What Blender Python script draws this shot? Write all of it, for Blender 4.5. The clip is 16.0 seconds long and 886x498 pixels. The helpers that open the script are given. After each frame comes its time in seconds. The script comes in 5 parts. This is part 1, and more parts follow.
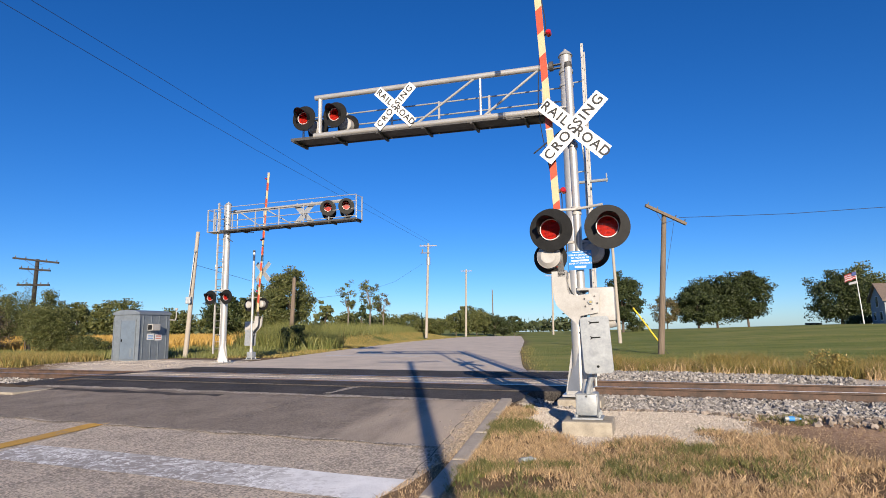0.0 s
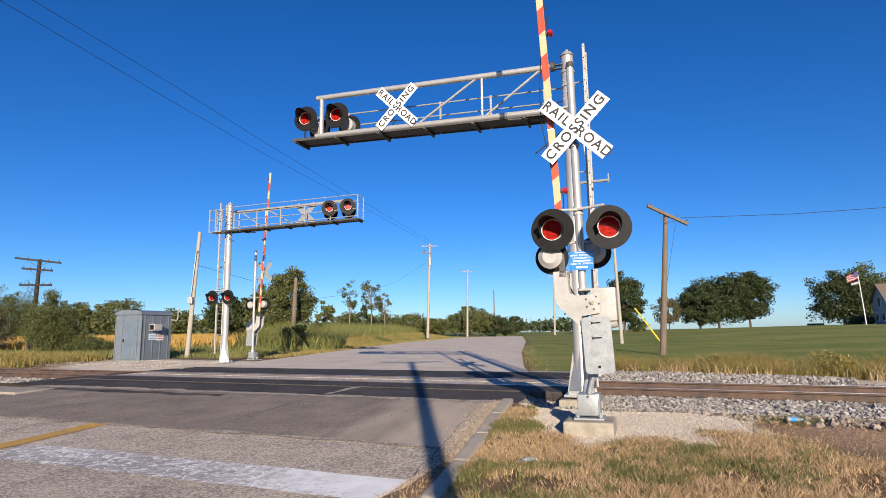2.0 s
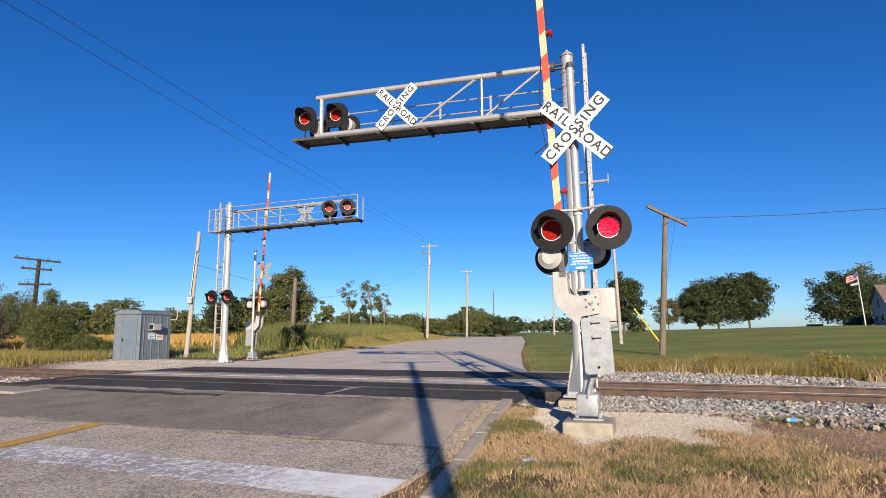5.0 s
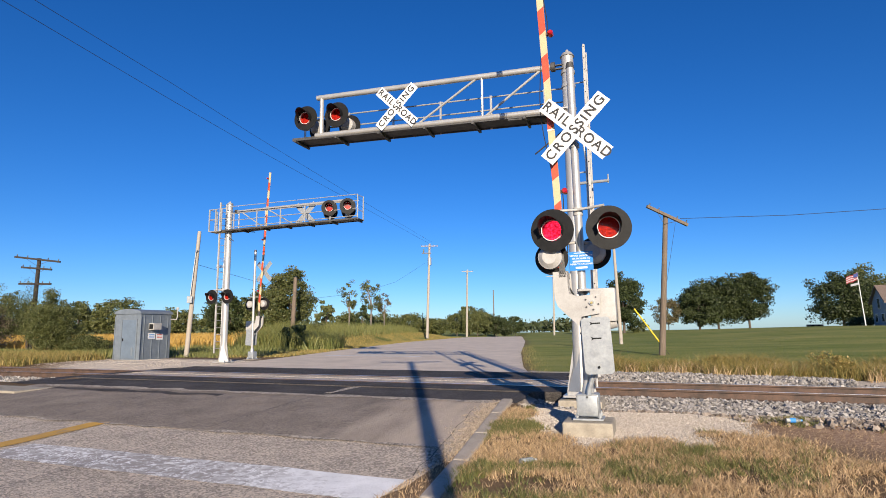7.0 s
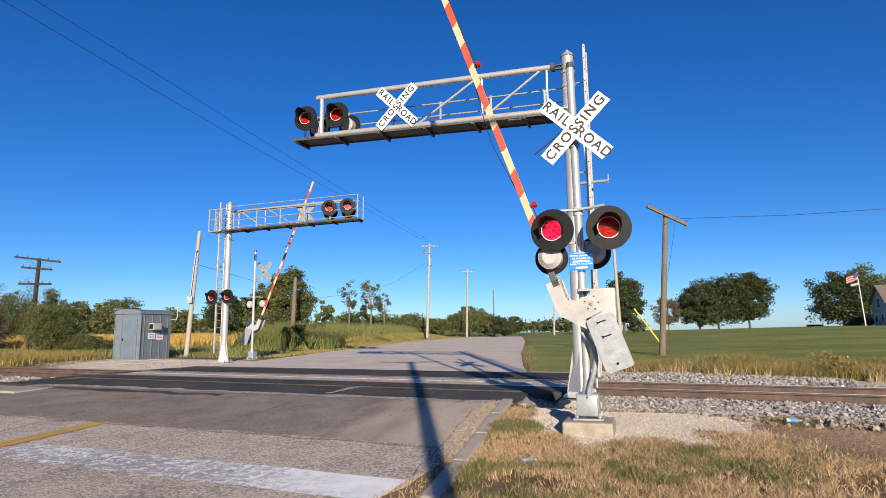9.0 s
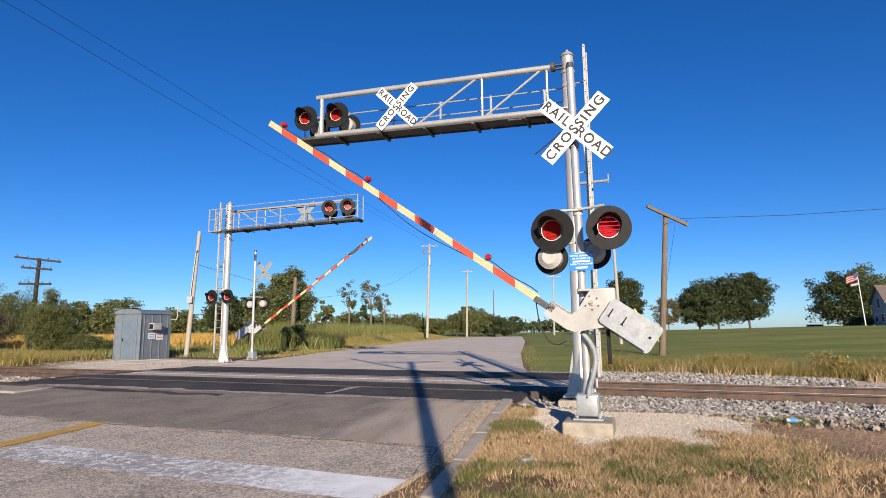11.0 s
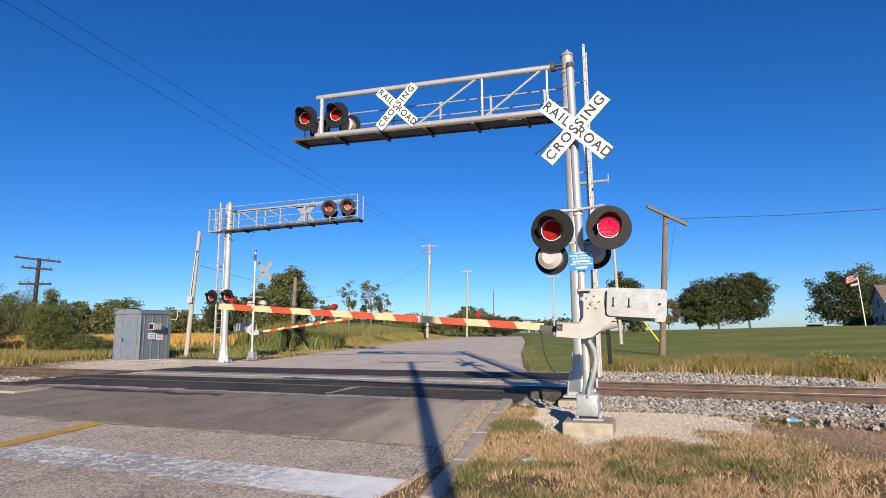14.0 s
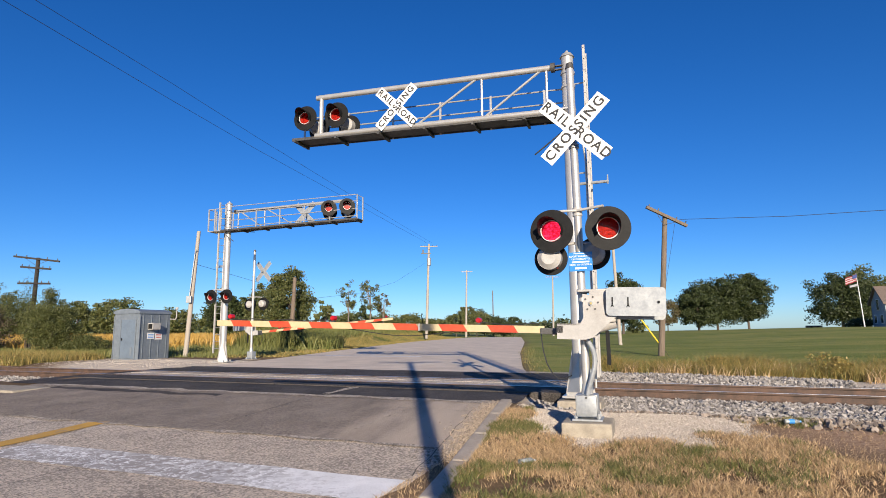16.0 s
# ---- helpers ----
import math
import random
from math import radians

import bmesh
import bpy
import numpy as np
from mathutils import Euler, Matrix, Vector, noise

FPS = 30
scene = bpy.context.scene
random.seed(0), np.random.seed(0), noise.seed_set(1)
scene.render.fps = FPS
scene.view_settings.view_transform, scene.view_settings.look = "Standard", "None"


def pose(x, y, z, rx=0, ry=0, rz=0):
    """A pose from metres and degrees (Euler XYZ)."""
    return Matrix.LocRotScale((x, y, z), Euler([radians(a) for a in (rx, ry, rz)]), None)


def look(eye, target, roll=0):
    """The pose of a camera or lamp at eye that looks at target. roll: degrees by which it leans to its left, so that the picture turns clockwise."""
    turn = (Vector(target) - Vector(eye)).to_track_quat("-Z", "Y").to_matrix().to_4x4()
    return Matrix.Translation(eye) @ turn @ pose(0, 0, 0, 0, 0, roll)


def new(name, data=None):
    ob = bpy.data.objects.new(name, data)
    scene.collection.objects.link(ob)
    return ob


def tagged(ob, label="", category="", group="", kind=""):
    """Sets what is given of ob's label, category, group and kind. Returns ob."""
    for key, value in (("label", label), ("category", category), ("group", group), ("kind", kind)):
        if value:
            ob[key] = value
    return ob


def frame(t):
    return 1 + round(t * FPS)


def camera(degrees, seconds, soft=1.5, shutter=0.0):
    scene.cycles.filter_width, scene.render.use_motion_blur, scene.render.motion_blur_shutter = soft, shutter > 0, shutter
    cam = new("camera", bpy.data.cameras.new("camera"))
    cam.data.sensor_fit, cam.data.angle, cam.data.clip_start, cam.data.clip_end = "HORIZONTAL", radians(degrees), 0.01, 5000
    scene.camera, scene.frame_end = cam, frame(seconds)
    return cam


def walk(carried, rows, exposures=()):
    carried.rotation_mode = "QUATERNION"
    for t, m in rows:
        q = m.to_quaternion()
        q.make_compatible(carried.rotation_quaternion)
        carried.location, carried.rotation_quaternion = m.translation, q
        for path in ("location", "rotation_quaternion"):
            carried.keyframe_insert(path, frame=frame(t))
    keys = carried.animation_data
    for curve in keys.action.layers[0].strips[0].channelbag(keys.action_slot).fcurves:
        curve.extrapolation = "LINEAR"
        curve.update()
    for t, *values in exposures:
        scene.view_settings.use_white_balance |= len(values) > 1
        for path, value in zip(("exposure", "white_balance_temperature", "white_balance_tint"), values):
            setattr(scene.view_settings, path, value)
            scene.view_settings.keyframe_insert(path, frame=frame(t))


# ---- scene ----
cam = camera(76.24, 16.0, soft=0.9)
EYE = 1.6


def aim(yaw, pitch, roll):
    """Camera pose at the tripod: yaw to the left, pitch up and lean to the left, in degrees."""
    a, b = radians(yaw), radians(pitch)
    way = Vector((-math.sin(a) * math.cos(b), math.cos(a) * math.cos(b), math.sin(b)))
    return look((0, 0, EYE), Vector((0, 0, EYE)) + way, roll)


walk(cam, [
    (0.0, aim(-0.12, 8.10, -0.80)), (0.5, aim(0.03, 8.12, -0.74)), (1.0, aim(0.08, 8.13, -0.66)),
    (1.5, aim(0.06, 8.13, -0.74)), (2.0, aim(0.03, 8.125, -0.76)), (2.5, aim(0.0, 8.09, -0.85)),
    (3.0, aim(0.077, 8.166, -0.83)), (3.5, aim(0.058, 8.24, -0.92)), (4.0, aim(-0.12, 8.207, -1.31)),
    (4.6, aim(-0.05, 8.16, -0.85)), (5.4, aim(0, 8.13, -0.62)), (6.3, aim(0, 8.13, -0.6)), (7.0, aim(0, 8.13, -0.6)),
    (11.0, aim(0, 8.13, -0.6)), (15.5, aim(0, 8.13, -0.6)), (16.0, aim(-0.06, 8.165, -0.49)),
])

# ---- daylight: low sun behind the tripod ----
SUN_EL, SUN_AZ = 16.6, 4.3
world = bpy.data.worlds.new("sky")
scene.world = world
world.use_nodes = True
wn = world.node_tree.nodes
sky = wn.new("ShaderNodeTexSky")
sky.sky_type = "NISHITA"
sky.sun_disc = False
sky.sun_elevation = radians(SUN_EL)
sky.sun_rotation = radians(180 - SUN_AZ)
sky.altitude = 200
sky.air_density, sky.dust_density, sky.ozone_density = 0.8, 0.3, 5.5
wn["Background"].inputs["Strength"].default_value = 0.09
rich = wn.new("ShaderNodeHueSaturation")
rich.inputs["Saturation"].default_value = 1.16
rich.inputs["Hue"].default_value = 0.508
world.node_tree.links.new(sky.outputs[0], rich.inputs["Color"])
world.node_tree.links.new(rich.outputs[0], wn["Background"].inputs["Color"])
sun = new("sun", bpy.data.lights.new("sun", "SUN"))
sun.data.energy, sun.data.angle, sun.data.color = 5.0, radians(0.5), (1.0, 0.85, 0.66)
_az, _el = radians(SUN_AZ), radians(SUN_EL)
to_sun = Vector((math.sin(_az) * math.cos(_el), -math.cos(_az) * math.cos(_el), math.sin(_el)))
sun.matrix_world = look(to_sun * 100, (0, 0, 0))
scene.view_settings.exposure = 0.6
scene.view_settings.use_white_balance = True
scene.view_settings.white_balance_temperature, scene.view_settings.white_balance_tint = 6300, 10


# ---- materials ----
def mat(name, a, b=None, rough=0.6, metal=0.0, scale=6.0, fine=60.0, bump=0.15, mix=0.5, island=0.0, detail=6, stretch=(1, 1, 1), objrand=0.0, grain=0.6, cells=0.0):
    """Two colours mixed by coarse and fine noise, with fine relief."""
    m = bpy.data.materials.new(name)
    m.use_nodes = True
    nt = m.node_tree
    n, l = nt.nodes, nt.links
    bs = n["Principled BSDF"]
    b = b or tuple(c * 0.75 for c in a)
    tc = n.new("ShaderNodeTexCoord")
    mp = n.new("ShaderNodeMapping")
    mp.inputs["Scale"].default_value = stretch
    l.new(tc.outputs["Object"], mp.inputs["Vector"])
    n1, n2 = n.new("ShaderNodeTexNoise"), n.new("ShaderNodeTexNoise")
    for q, s in ((n1, scale), (n2, fine)):
        q.inputs["Scale"].default_value = s
        q.inputs["Detail"].default_value = detail
        q.inputs["Roughness"].default_value = 0.66
        l.new(mp.outputs[0], q.inputs["Vector"])
    add = n.new("ShaderNodeMath")
    add.operation = "MULTIPLY_ADD"
    l.new(n2.outputs["Fac"], add.inputs[0])
    add.inputs[1].default_value = grain
    l.new(n1.outputs["Fac"], add.inputs[2])
    if cells:
        vo = n.new("ShaderNodeTexVoronoi")
        vo.inputs["Scale"].default_value = cells
        l.new(mp.outputs[0], vo.inputs["Vector"])
        sp = n.new("ShaderNodeSeparateColor")
        l.new(vo.outputs["Color"], sp.inputs[0])
        l.new(sp.outputs[0], add.inputs[0])
    rg = n.new("ShaderNodeMapRange")
    rg.inputs["From Min"].default_value, rg.inputs["From Max"].default_value = 0.5 + 0.5 * grain - mix * 0.28, 0.5 + 0.5 * grain + mix * 0.28
    l.new(add.outputs[0], rg.inputs["Value"])
    fac = rg.outputs[0]
    if island or objrand:
        gi = n.new("ShaderNodeNewGeometry" if island else "ShaderNodeObjectInfo")
        mm = n.new("ShaderNodeMix")
        mm.inputs[0].default_value = island or objrand
        l.new(fac, mm.inputs[2])
        l.new(gi.outputs["Random Per Island" if island else "Random"], mm.inputs[3])
        fac = mm.outputs[0]
    cr = n.new("ShaderNodeMix")
    cr.data_type = "RGBA"
    l.new(fac, cr.inputs[0])
    cr.inputs[6].default_value, cr.inputs[7].default_value = (*a, 1), (*b, 1)
    l.new(cr.outputs[2], bs.inputs["Base Color"])
    bs.inputs["Roughness"].default_value, bs.inputs["Metallic"].default_value = rough, metal
    if bump:
        bp = n.new("ShaderNodeBump")
        bp.inputs["Strength"].default_value = bump
        bp.inputs["Distance"].default_value = 0.02
        l.new(n2.outputs["Fac"], bp.inputs["Height"])
        l.new(bp.outputs[0], bs.inputs["Normal"])
    return m


def leafy(name, a, b, island=0.7, scale=0.6):
    """Leaves: thin, slightly translucent, each of its own shade."""
    m = mat(name, a, b, rough=0.55, scale=scale, fine=8, bump=0, island=island)
    nt = m.node_tree
    tr = nt.nodes.new("ShaderNodeBsdfTranslucent")
    mx = nt.nodes.new("ShaderNodeMixShader")
    mx.inputs[0].default_value = 0.3
    bs = nt.nodes["Principled BSDF"]
    nt.links.new(bs.inputs["Base Color"].links[0].from_socket, tr.inputs["Color"])
    out = nt.nodes["Material Output"]
    nt.links.new(bs.outputs[0], mx.inputs[1])
    nt.links.new(tr.outputs[0], mx.inputs[2])
    nt.links.new(mx.outputs[0], out.inputs["Surface"])
    return m


def glow(name, colour, power):
    m = bpy.data.materials.new(name)
    m.use_nodes = True
    bs = m.node_tree.nodes["Principled BSDF"]
    bs.inputs["Base Color"].default_value = (*colour, 1)
    bs.inputs["Emission Color"].default_value = (*colour, 1)
    tc, vo, rg = (m.node_tree.nodes.new(k) for k in ("ShaderNodeTexCoord", "ShaderNodeTexVoronoi", "ShaderNodeMapRange"))
    vo.inputs["Scale"].default_value = 36
    rg.inputs["From Max"].default_value = 0.7
    rg.inputs["To Min"].default_value, rg.inputs["To Max"].default_value = power * 1.6, power * 0.3
    m.node_tree.links.new(tc.outputs["Object"], vo.inputs["Vector"])
    m.node_tree.links.new(vo.outputs["Distance"], rg.inputs["Value"])
    m.node_tree.links.new(rg.outputs[0], bs.inputs["Emission Strength"])
    return m


def tinted_glass(name, colour):
    m = bpy.data.materials.new(name)
    m.use_nodes = True
    nt = m.node_tree
    tr, gl, mx = (nt.nodes.new(k) for k in ("ShaderNodeBsdfTransparent", "ShaderNodeBsdfGlossy", "ShaderNodeMixShader"))
    tr.inputs[0].default_value = (*colour, 1)
    gl.inputs["Roughness"].default_value = 0.15
    mx.inputs[0].default_value = 0.005
    nt.links.new(tr.outputs[0], mx.inputs[1])
    nt.links.new(gl.outputs[0], mx.inputs[2])
    nt.links.new(mx.outputs[0], nt.nodes["Material Output"].inputs["Surface"])
    return m


M = {
    "asphalt": mat("asphalt", (0.70, 0.59, 0.47), (0.29, 0.244, 0.198), 0.9, scale=1.4, fine=60, bump=0.9, mix=0.95, detail=10, grain=0.75, cells=50),
    "farasphalt": mat("pale_far_road", (0.80, 0.67, 0.525), (0.42, 0.35, 0.275), 0.9, scale=0.8, fine=40, bump=0.4, mix=1.2, detail=10),
    "patch": mat("patch_asphalt", (0.37, 0.305, 0.243), (0.15, 0.125, 0.102), 0.9, scale=1.2, fine=64, bump=0.8, mix=1.2, detail=10, grain=0.6, cells=66),
    "tar": mat("crossing_asphalt", (0.028, 0.025, 0.023), (0.115, 0.10, 0.088), 0.85, scale=1.0, fine=48, bump=0.8, mix=1.0, detail=10, grain=0.5, cells=60),
    "broken": mat("crumbled_asphalt", (0.58, 0.50, 0.41), (0.20, 0.17, 0.14), 0.95, scale=9, fine=60, bump=0.9, mix=0.9, cells=40),
    "soil": mat("gutter_soil", (0.30, 0.20, 0.115), (0.15, 0.10, 0.06), 0.95, scale=6, fine=60, bump=0.9, mix=0.5),
    "crack": mat("crack_fill", (0.05, 0.045, 0.04), (0.09, 0.08, 0.07), 0.95, scale=5, bump=0.3),
    "concrete": mat("kerb_concrete", (0.50, 0.43, 0.35), (0.33, 0.285, 0.23), 0.9, scale=2.5, fine=50, bump=0.4, mix=0.8),
    "found": mat("foundation_concrete", (0.40, 0.35, 0.27), (0.26, 0.225, 0.175), 0.9, scale=5, fine=60, bump=0.4),
    "gravel": mat("limestone_gravel", (0.50, 0.45, 0.39), (0.16, 0.14, 0.12), 0.95, scale=3, fine=40, bump=0.9, mix=0.8, cells=22),
    "stone": mat("ballast_stone", (0.45, 0.418, 0.385), (0.08, 0.071, 0.064), 0.9, scale=14, fine=60, bump=0.4, island=0.85),
    "dirtystone": mat("soiled_stone", (0.42, 0.35, 0.285), (0.09, 0.07, 0.055), 0.95, scale=14, fine=60, bump=0.4, island=0.85),
    "crumb": mat("gutter_crumbs", (0.42, 0.34, 0.26), (0.13, 0.10, 0.075), 0.95, scale=14, fine=60, bump=0.3, island=0.75),
    "chip": mat("limestone_chips", (0.60, 0.525, 0.445), (0.30, 0.26, 0.215), 0.95, scale=14, fine=60, bump=0.3, island=0.8),
    "rail": mat("rusty_rail", (0.125, 0.074, 0.05), (0.058, 0.04, 0.031), 0.75, 0.1, scale=4, fine=60, bump=0.3),
    "railtop": mat("polished_rail_head", (0.88, 0.86, 0.83), (0.74, 0.72, 0.69), 0.32, 1.0, scale=4, bump=0.05),
    "tie": mat("creosote_tie", (0.10, 0.075, 0.055), (0.06, 0.048, 0.04), 0.9, scale=4, fine=40, stretch=(1, 12, 1)),
    "alu": mat("aluminium_mast", (0.57, 0.55, 0.515), (0.43, 0.415, 0.385), 0.36, 0.45, scale=3, fine=40, bump=0.06, mix=1.0),
    "galv": mat("galvanised_steel", (0.40, 0.415, 0.42), (0.27, 0.285, 0.295), 0.45, 0.3, scale=9, fine=30, bump=0.05, mix=0.7),
    "whitepaint": mat("white_painted_metal", (0.47, 0.455, 0.43), (0.32, 0.305, 0.28), 0.5, 0.0, scale=5, fine=50, bump=0.05, mix=0.9),
    "sheet": mat("reflective_white_sheet", (0.74, 0.73, 0.71), (0.69, 0.68, 0.66), 0.45, scale=4, bump=0.02),
    "black": mat("black_paint", (0.009, 0.009, 0.009), (0.015, 0.015, 0.015), 0.6, scale=8, bump=0.04),
    "letter": mat("black_letter", (0.014, 0.014, 0.014), (0.02, 0.02, 0.02), 0.6, scale=8, bump=0),
    "brass": mat("dull_brass", (0.45, 0.36, 0.16), (0.3, 0.24, 0.11), 0.45, 0.7, bump=0.05),
    "steel": mat("dark_steel", (0.12, 0.115, 0.11), (0.07, 0.068, 0.065), 0.6, 0.5, scale=8, bump=0.1),
    "redband": mat("red_reflective_band", (0.56, 0.075, 0.026), (0.42, 0.05, 0.02), 0.45, scale=6, fine=50, bump=0.03),
    "cream": mat("aged_cream_band", (0.60, 0.475, 0.27), (0.47, 0.36, 0.20), 0.5, scale=5, fine=50, bump=0.04, mix=0.9),
    "lightred": mat("red_lamp_shell", (0.50, 0.015, 0.02), (0.35, 0.01, 0.015), 0.15, scale=8, bump=0),
    # face of the added lamp slats; its red stands for an unlit lamp
    "shutter": mat("dark_red_slat_face", (0.48, 0.044, 0.009), (0.18, 0.012, 0.005), 0.85, scale=20, fine=90, bump=0.15),
    "cable": mat("cable_rubber", (0.02, 0.02, 0.02), (0.03, 0.03, 0.03), 0.6, scale=8, bump=0),
    "bluesign": mat("blue_sign", (0.02, 0.22, 0.62), (0.02, 0.19, 0.55), 0.4, scale=4, bump=0),
    "wood": mat("weathered_pole_wood", (0.21, 0.16, 0.118), (0.11, 0.084, 0.06), 0.9, scale=3, fine=30, bump=0.5, stretch=(6, 6, 0.5), mix=0.8),
    "palewood": mat("pale_pole_wood", (0.43, 0.385, 0.325), (0.29, 0.255, 0.21), 0.9, scale=3, fine=30, bump=0.4, stretch=(6, 6, 0.5), mix=0.8),
    "hut": mat("galvanised_hut_sheet", (0.235, 0.265, 0.29), (0.165, 0.19, 0.215), 0.45, 0.3, scale=3, fine=30, bump=0.05, mix=0.7),
    "hutdoor": mat("hut_door_sheet", (0.19, 0.235, 0.285), (0.14, 0.175, 0.215), 0.45, 0.25, scale=2, fine=20, bump=0.05, mix=0.8),
    "oldwood": mat("dark_old_timber", (0.045, 0.038, 0.032), (0.024, 0.02, 0.017), 0.9, scale=3, fine=30, bump=0.5, stretch=(6, 6, 0.5)),
    "bark": mat("bark", (0.13, 0.10, 0.075), (0.07, 0.055, 0.042), 0.95, scale=6, fine=30, bump=0.6),
    "palebark": mat("pale_bark", (0.26, 0.22, 0.19), (0.16, 0.135, 0.12), 0.95, scale=6, fine=30, bump=0.5),
    "leaf_dark": leafy("dark_leaves", (0.017, 0.031, 0.010), (0.088, 0.108, 0.033)),
    "leaf_mid": leafy("green_leaves", (0.05, 0.072, 0.02), (0.19, 0.19, 0.06), island=0.8),
    "leaf_dry": leafy("turning_leaves", (0.17, 0.115, 0.06), (0.12, 0.125, 0.045)),
    "leaf_far": leafy("far_leaves", (0.05, 0.075, 0.03), (0.10, 0.11, 0.045)),
    "twig": mat("dead_twigs", (0.17, 0.125, 0.09), (0.10, 0.075, 0.055), 0.9, scale=8, bump=0, island=0.6),
    "drygrass": leafy("dry_grass", (0.84, 0.61, 0.35), (0.27, 0.175, 0.085), island=0.85),
    "turf": leafy("turf_blades", (0.075, 0.105, 0.026), (0.31, 0.275, 0.095), island=0.85, scale=0.9),
    "weed": leafy("weed_grass", (0.50, 0.35, 0.115), (0.12, 0.14, 0.034), island=0.85),
    "greenweed": leafy("green_weeds", (0.12, 0.155, 0.04), (0.31, 0.29, 0.09), island=0.8),
    "lawnblade": leafy("field_blades", (0.09, 0.125, 0.028), (0.165, 0.17, 0.05), island=0.8),
    "soy": leafy("ripe_crop", (0.60, 0.36, 0.08), (0.46, 0.31, 0.08), island=0.6),
    "shingle": mat("roof_shingle", (0.20, 0.15, 0.12), (0.13, 0.10, 0.08), 0.9, scale=4, bump=0.3),
    "siding": mat("grey_siding", (0.30, 0.33, 0.37), (0.24, 0.27, 0.31), 0.7, scale=1, fine=20, bump=0.1),
    "whitewood": mat("white_trim", (0.75, 0.75, 0.75), (0.66, 0.66, 0.66), 0.6, scale=3, bump=0),
    "glass": mat("dark_window_glass", (0.03, 0.04, 0.05), (0.04, 0.05, 0.06), 0.08, scale=1, bump=0),
    "flagred": mat("flag_red", (0.55, 0.06, 0.07), None, 0.8, bump=0), "flagwhite": mat("flag_white", (0.75, 0.73, 0.72), None, 0.8, bump=0),
    "flaggrey": mat("flag_grey", (0.34, 0.34, 0.36), None, 0.8, bump=0),
    "flagblue": mat("flag_blue", (0.05, 0.07, 0.22), None, 0.8, bump=0),
    "yellow": mat("yellow_guard", (0.75, 0.55, 0.03), (0.65, 0.47, 0.03), 0.5, bump=0),
    "plastic": mat("clear_plastic", (0.34, 0.36, 0.35), (0.16, 0.17, 0.16), 0.15, scale=20, bump=0.2),
    "bluelabel": mat("blue_label", (0.05, 0.28, 0.7), None, 0.4, bump=0),
    "led": glow("red_light_matrix", (1.0, 0.045, 0.165), 1.35),
    "lens": tinted_glass("red_lens", (0.95, 0.58, 0.60)),
}


def paint(name, colour, wear, base):
    """Road paint worn off in cracks and patches, down to the surface below."""
    m = mat(name, colour, tuple(c * 0.85 for c in colour), 0.8, scale=3, fine=50, bump=0.3)
    nt = m.node_tree
    bs = nt.nodes["Principled BSDF"]
    tc = nt.nodes.new("ShaderNodeTexCoord")
    ns = nt.nodes.new("ShaderNodeTexNoise")
    ns.inputs["Scale"].default_value, ns.inputs["Detail"].default_value = 12, 10
    big = nt.nodes.new("ShaderNodeTexNoise")
    big.inputs["Scale"].default_value = 0.8
    nt.links.new(tc.outputs["Object"], ns.inputs[0])
    nt.links.new(tc.outputs["Object"], big.inputs[0])
    sx = nt.nodes.new("ShaderNodeSeparateXYZ")
    nt.links.new(tc.outputs["Object"], sx.inputs[0])
    gr = nt.nodes.new("ShaderNodeMapRange")
    gr.inputs["From Min"].default_value, gr.inputs["From Max"].default_value = -3.2, -0.8
    gr.inputs["To Min"].default_value, gr.inputs["To Max"].default_value = 0.0, wear[2]
    nt.links.new(sx.outputs["X"], gr.inputs["Value"])
    sm = nt.nodes.new("ShaderNodeMath")
    sm.operation = "ADD"
    nt.links.new(ns.outputs[0], sm.inputs[0])
    nt.links.new(big.outputs[0], sm.inputs[1])
    s2 = nt.nodes.new("ShaderNodeMath")
    s2.operation = "ADD"
    nt.links.new(sm.outputs[0], s2.inputs[0])
    nt.links.new(gr.outputs[0], s2.inputs[1])
    rg = nt.nodes.new("ShaderNodeMapRange")
    rg.inputs["From Min"].default_value, rg.inputs["From Max"].default_value = wear[0], wear[1]
    nt.links.new(s2.outputs[0], rg.inputs["Value"])
    vo = nt.nodes.new("ShaderNodeTexVoronoi")
    vo.feature = "DISTANCE_TO_EDGE"
    vo.inputs["Scale"].default_value = 4.2
    wob = nt.nodes.new("ShaderNodeVectorMath")
    wob.operation = "MULTIPLY_ADD"
    nt.links.new(ns.outputs["Color"], wob.inputs[0])
    wob.inputs[1].default_value = (0.55, 0.4, 0)
    nt.links.new(tc.outputs["Object"], wob.inputs[2])
    nt.links.new(wob.outputs[0], vo.inputs["Vector"])
    ed = nt.nodes.new("ShaderNodeMapRange")
    ed.inputs["From Min"].default_value, ed.inputs["From Max"].default_value = 0.012, 0.06
    ed.inputs["To Min"].default_value, ed.inputs["To Max"].default_value = wear[3], 0.0
    nt.links.new(vo.outputs["Distance"], ed.inputs["Value"])
    tot = nt.nodes.new("ShaderNodeMath")
    tot.operation = "ADD"
    tot.use_clamp = True
    nt.links.new(rg.outputs[0], tot.inputs[0])
    nt.links.new(ed.outputs[0], tot.inputs[1])
    mx = nt.nodes.new("ShaderNodeMix")
    mx.data_type = "RGBA"
    nt.links.new(tot.outputs[0], mx.inputs[0])
    mx.inputs[6].default_value = (*base, 1)
    nt.links.new(bs.inputs["Base Color"].links[0].from_socket, mx.inputs[7])
    nt.links.new(mx.outputs[2], bs.inputs["Base Color"])
    return m


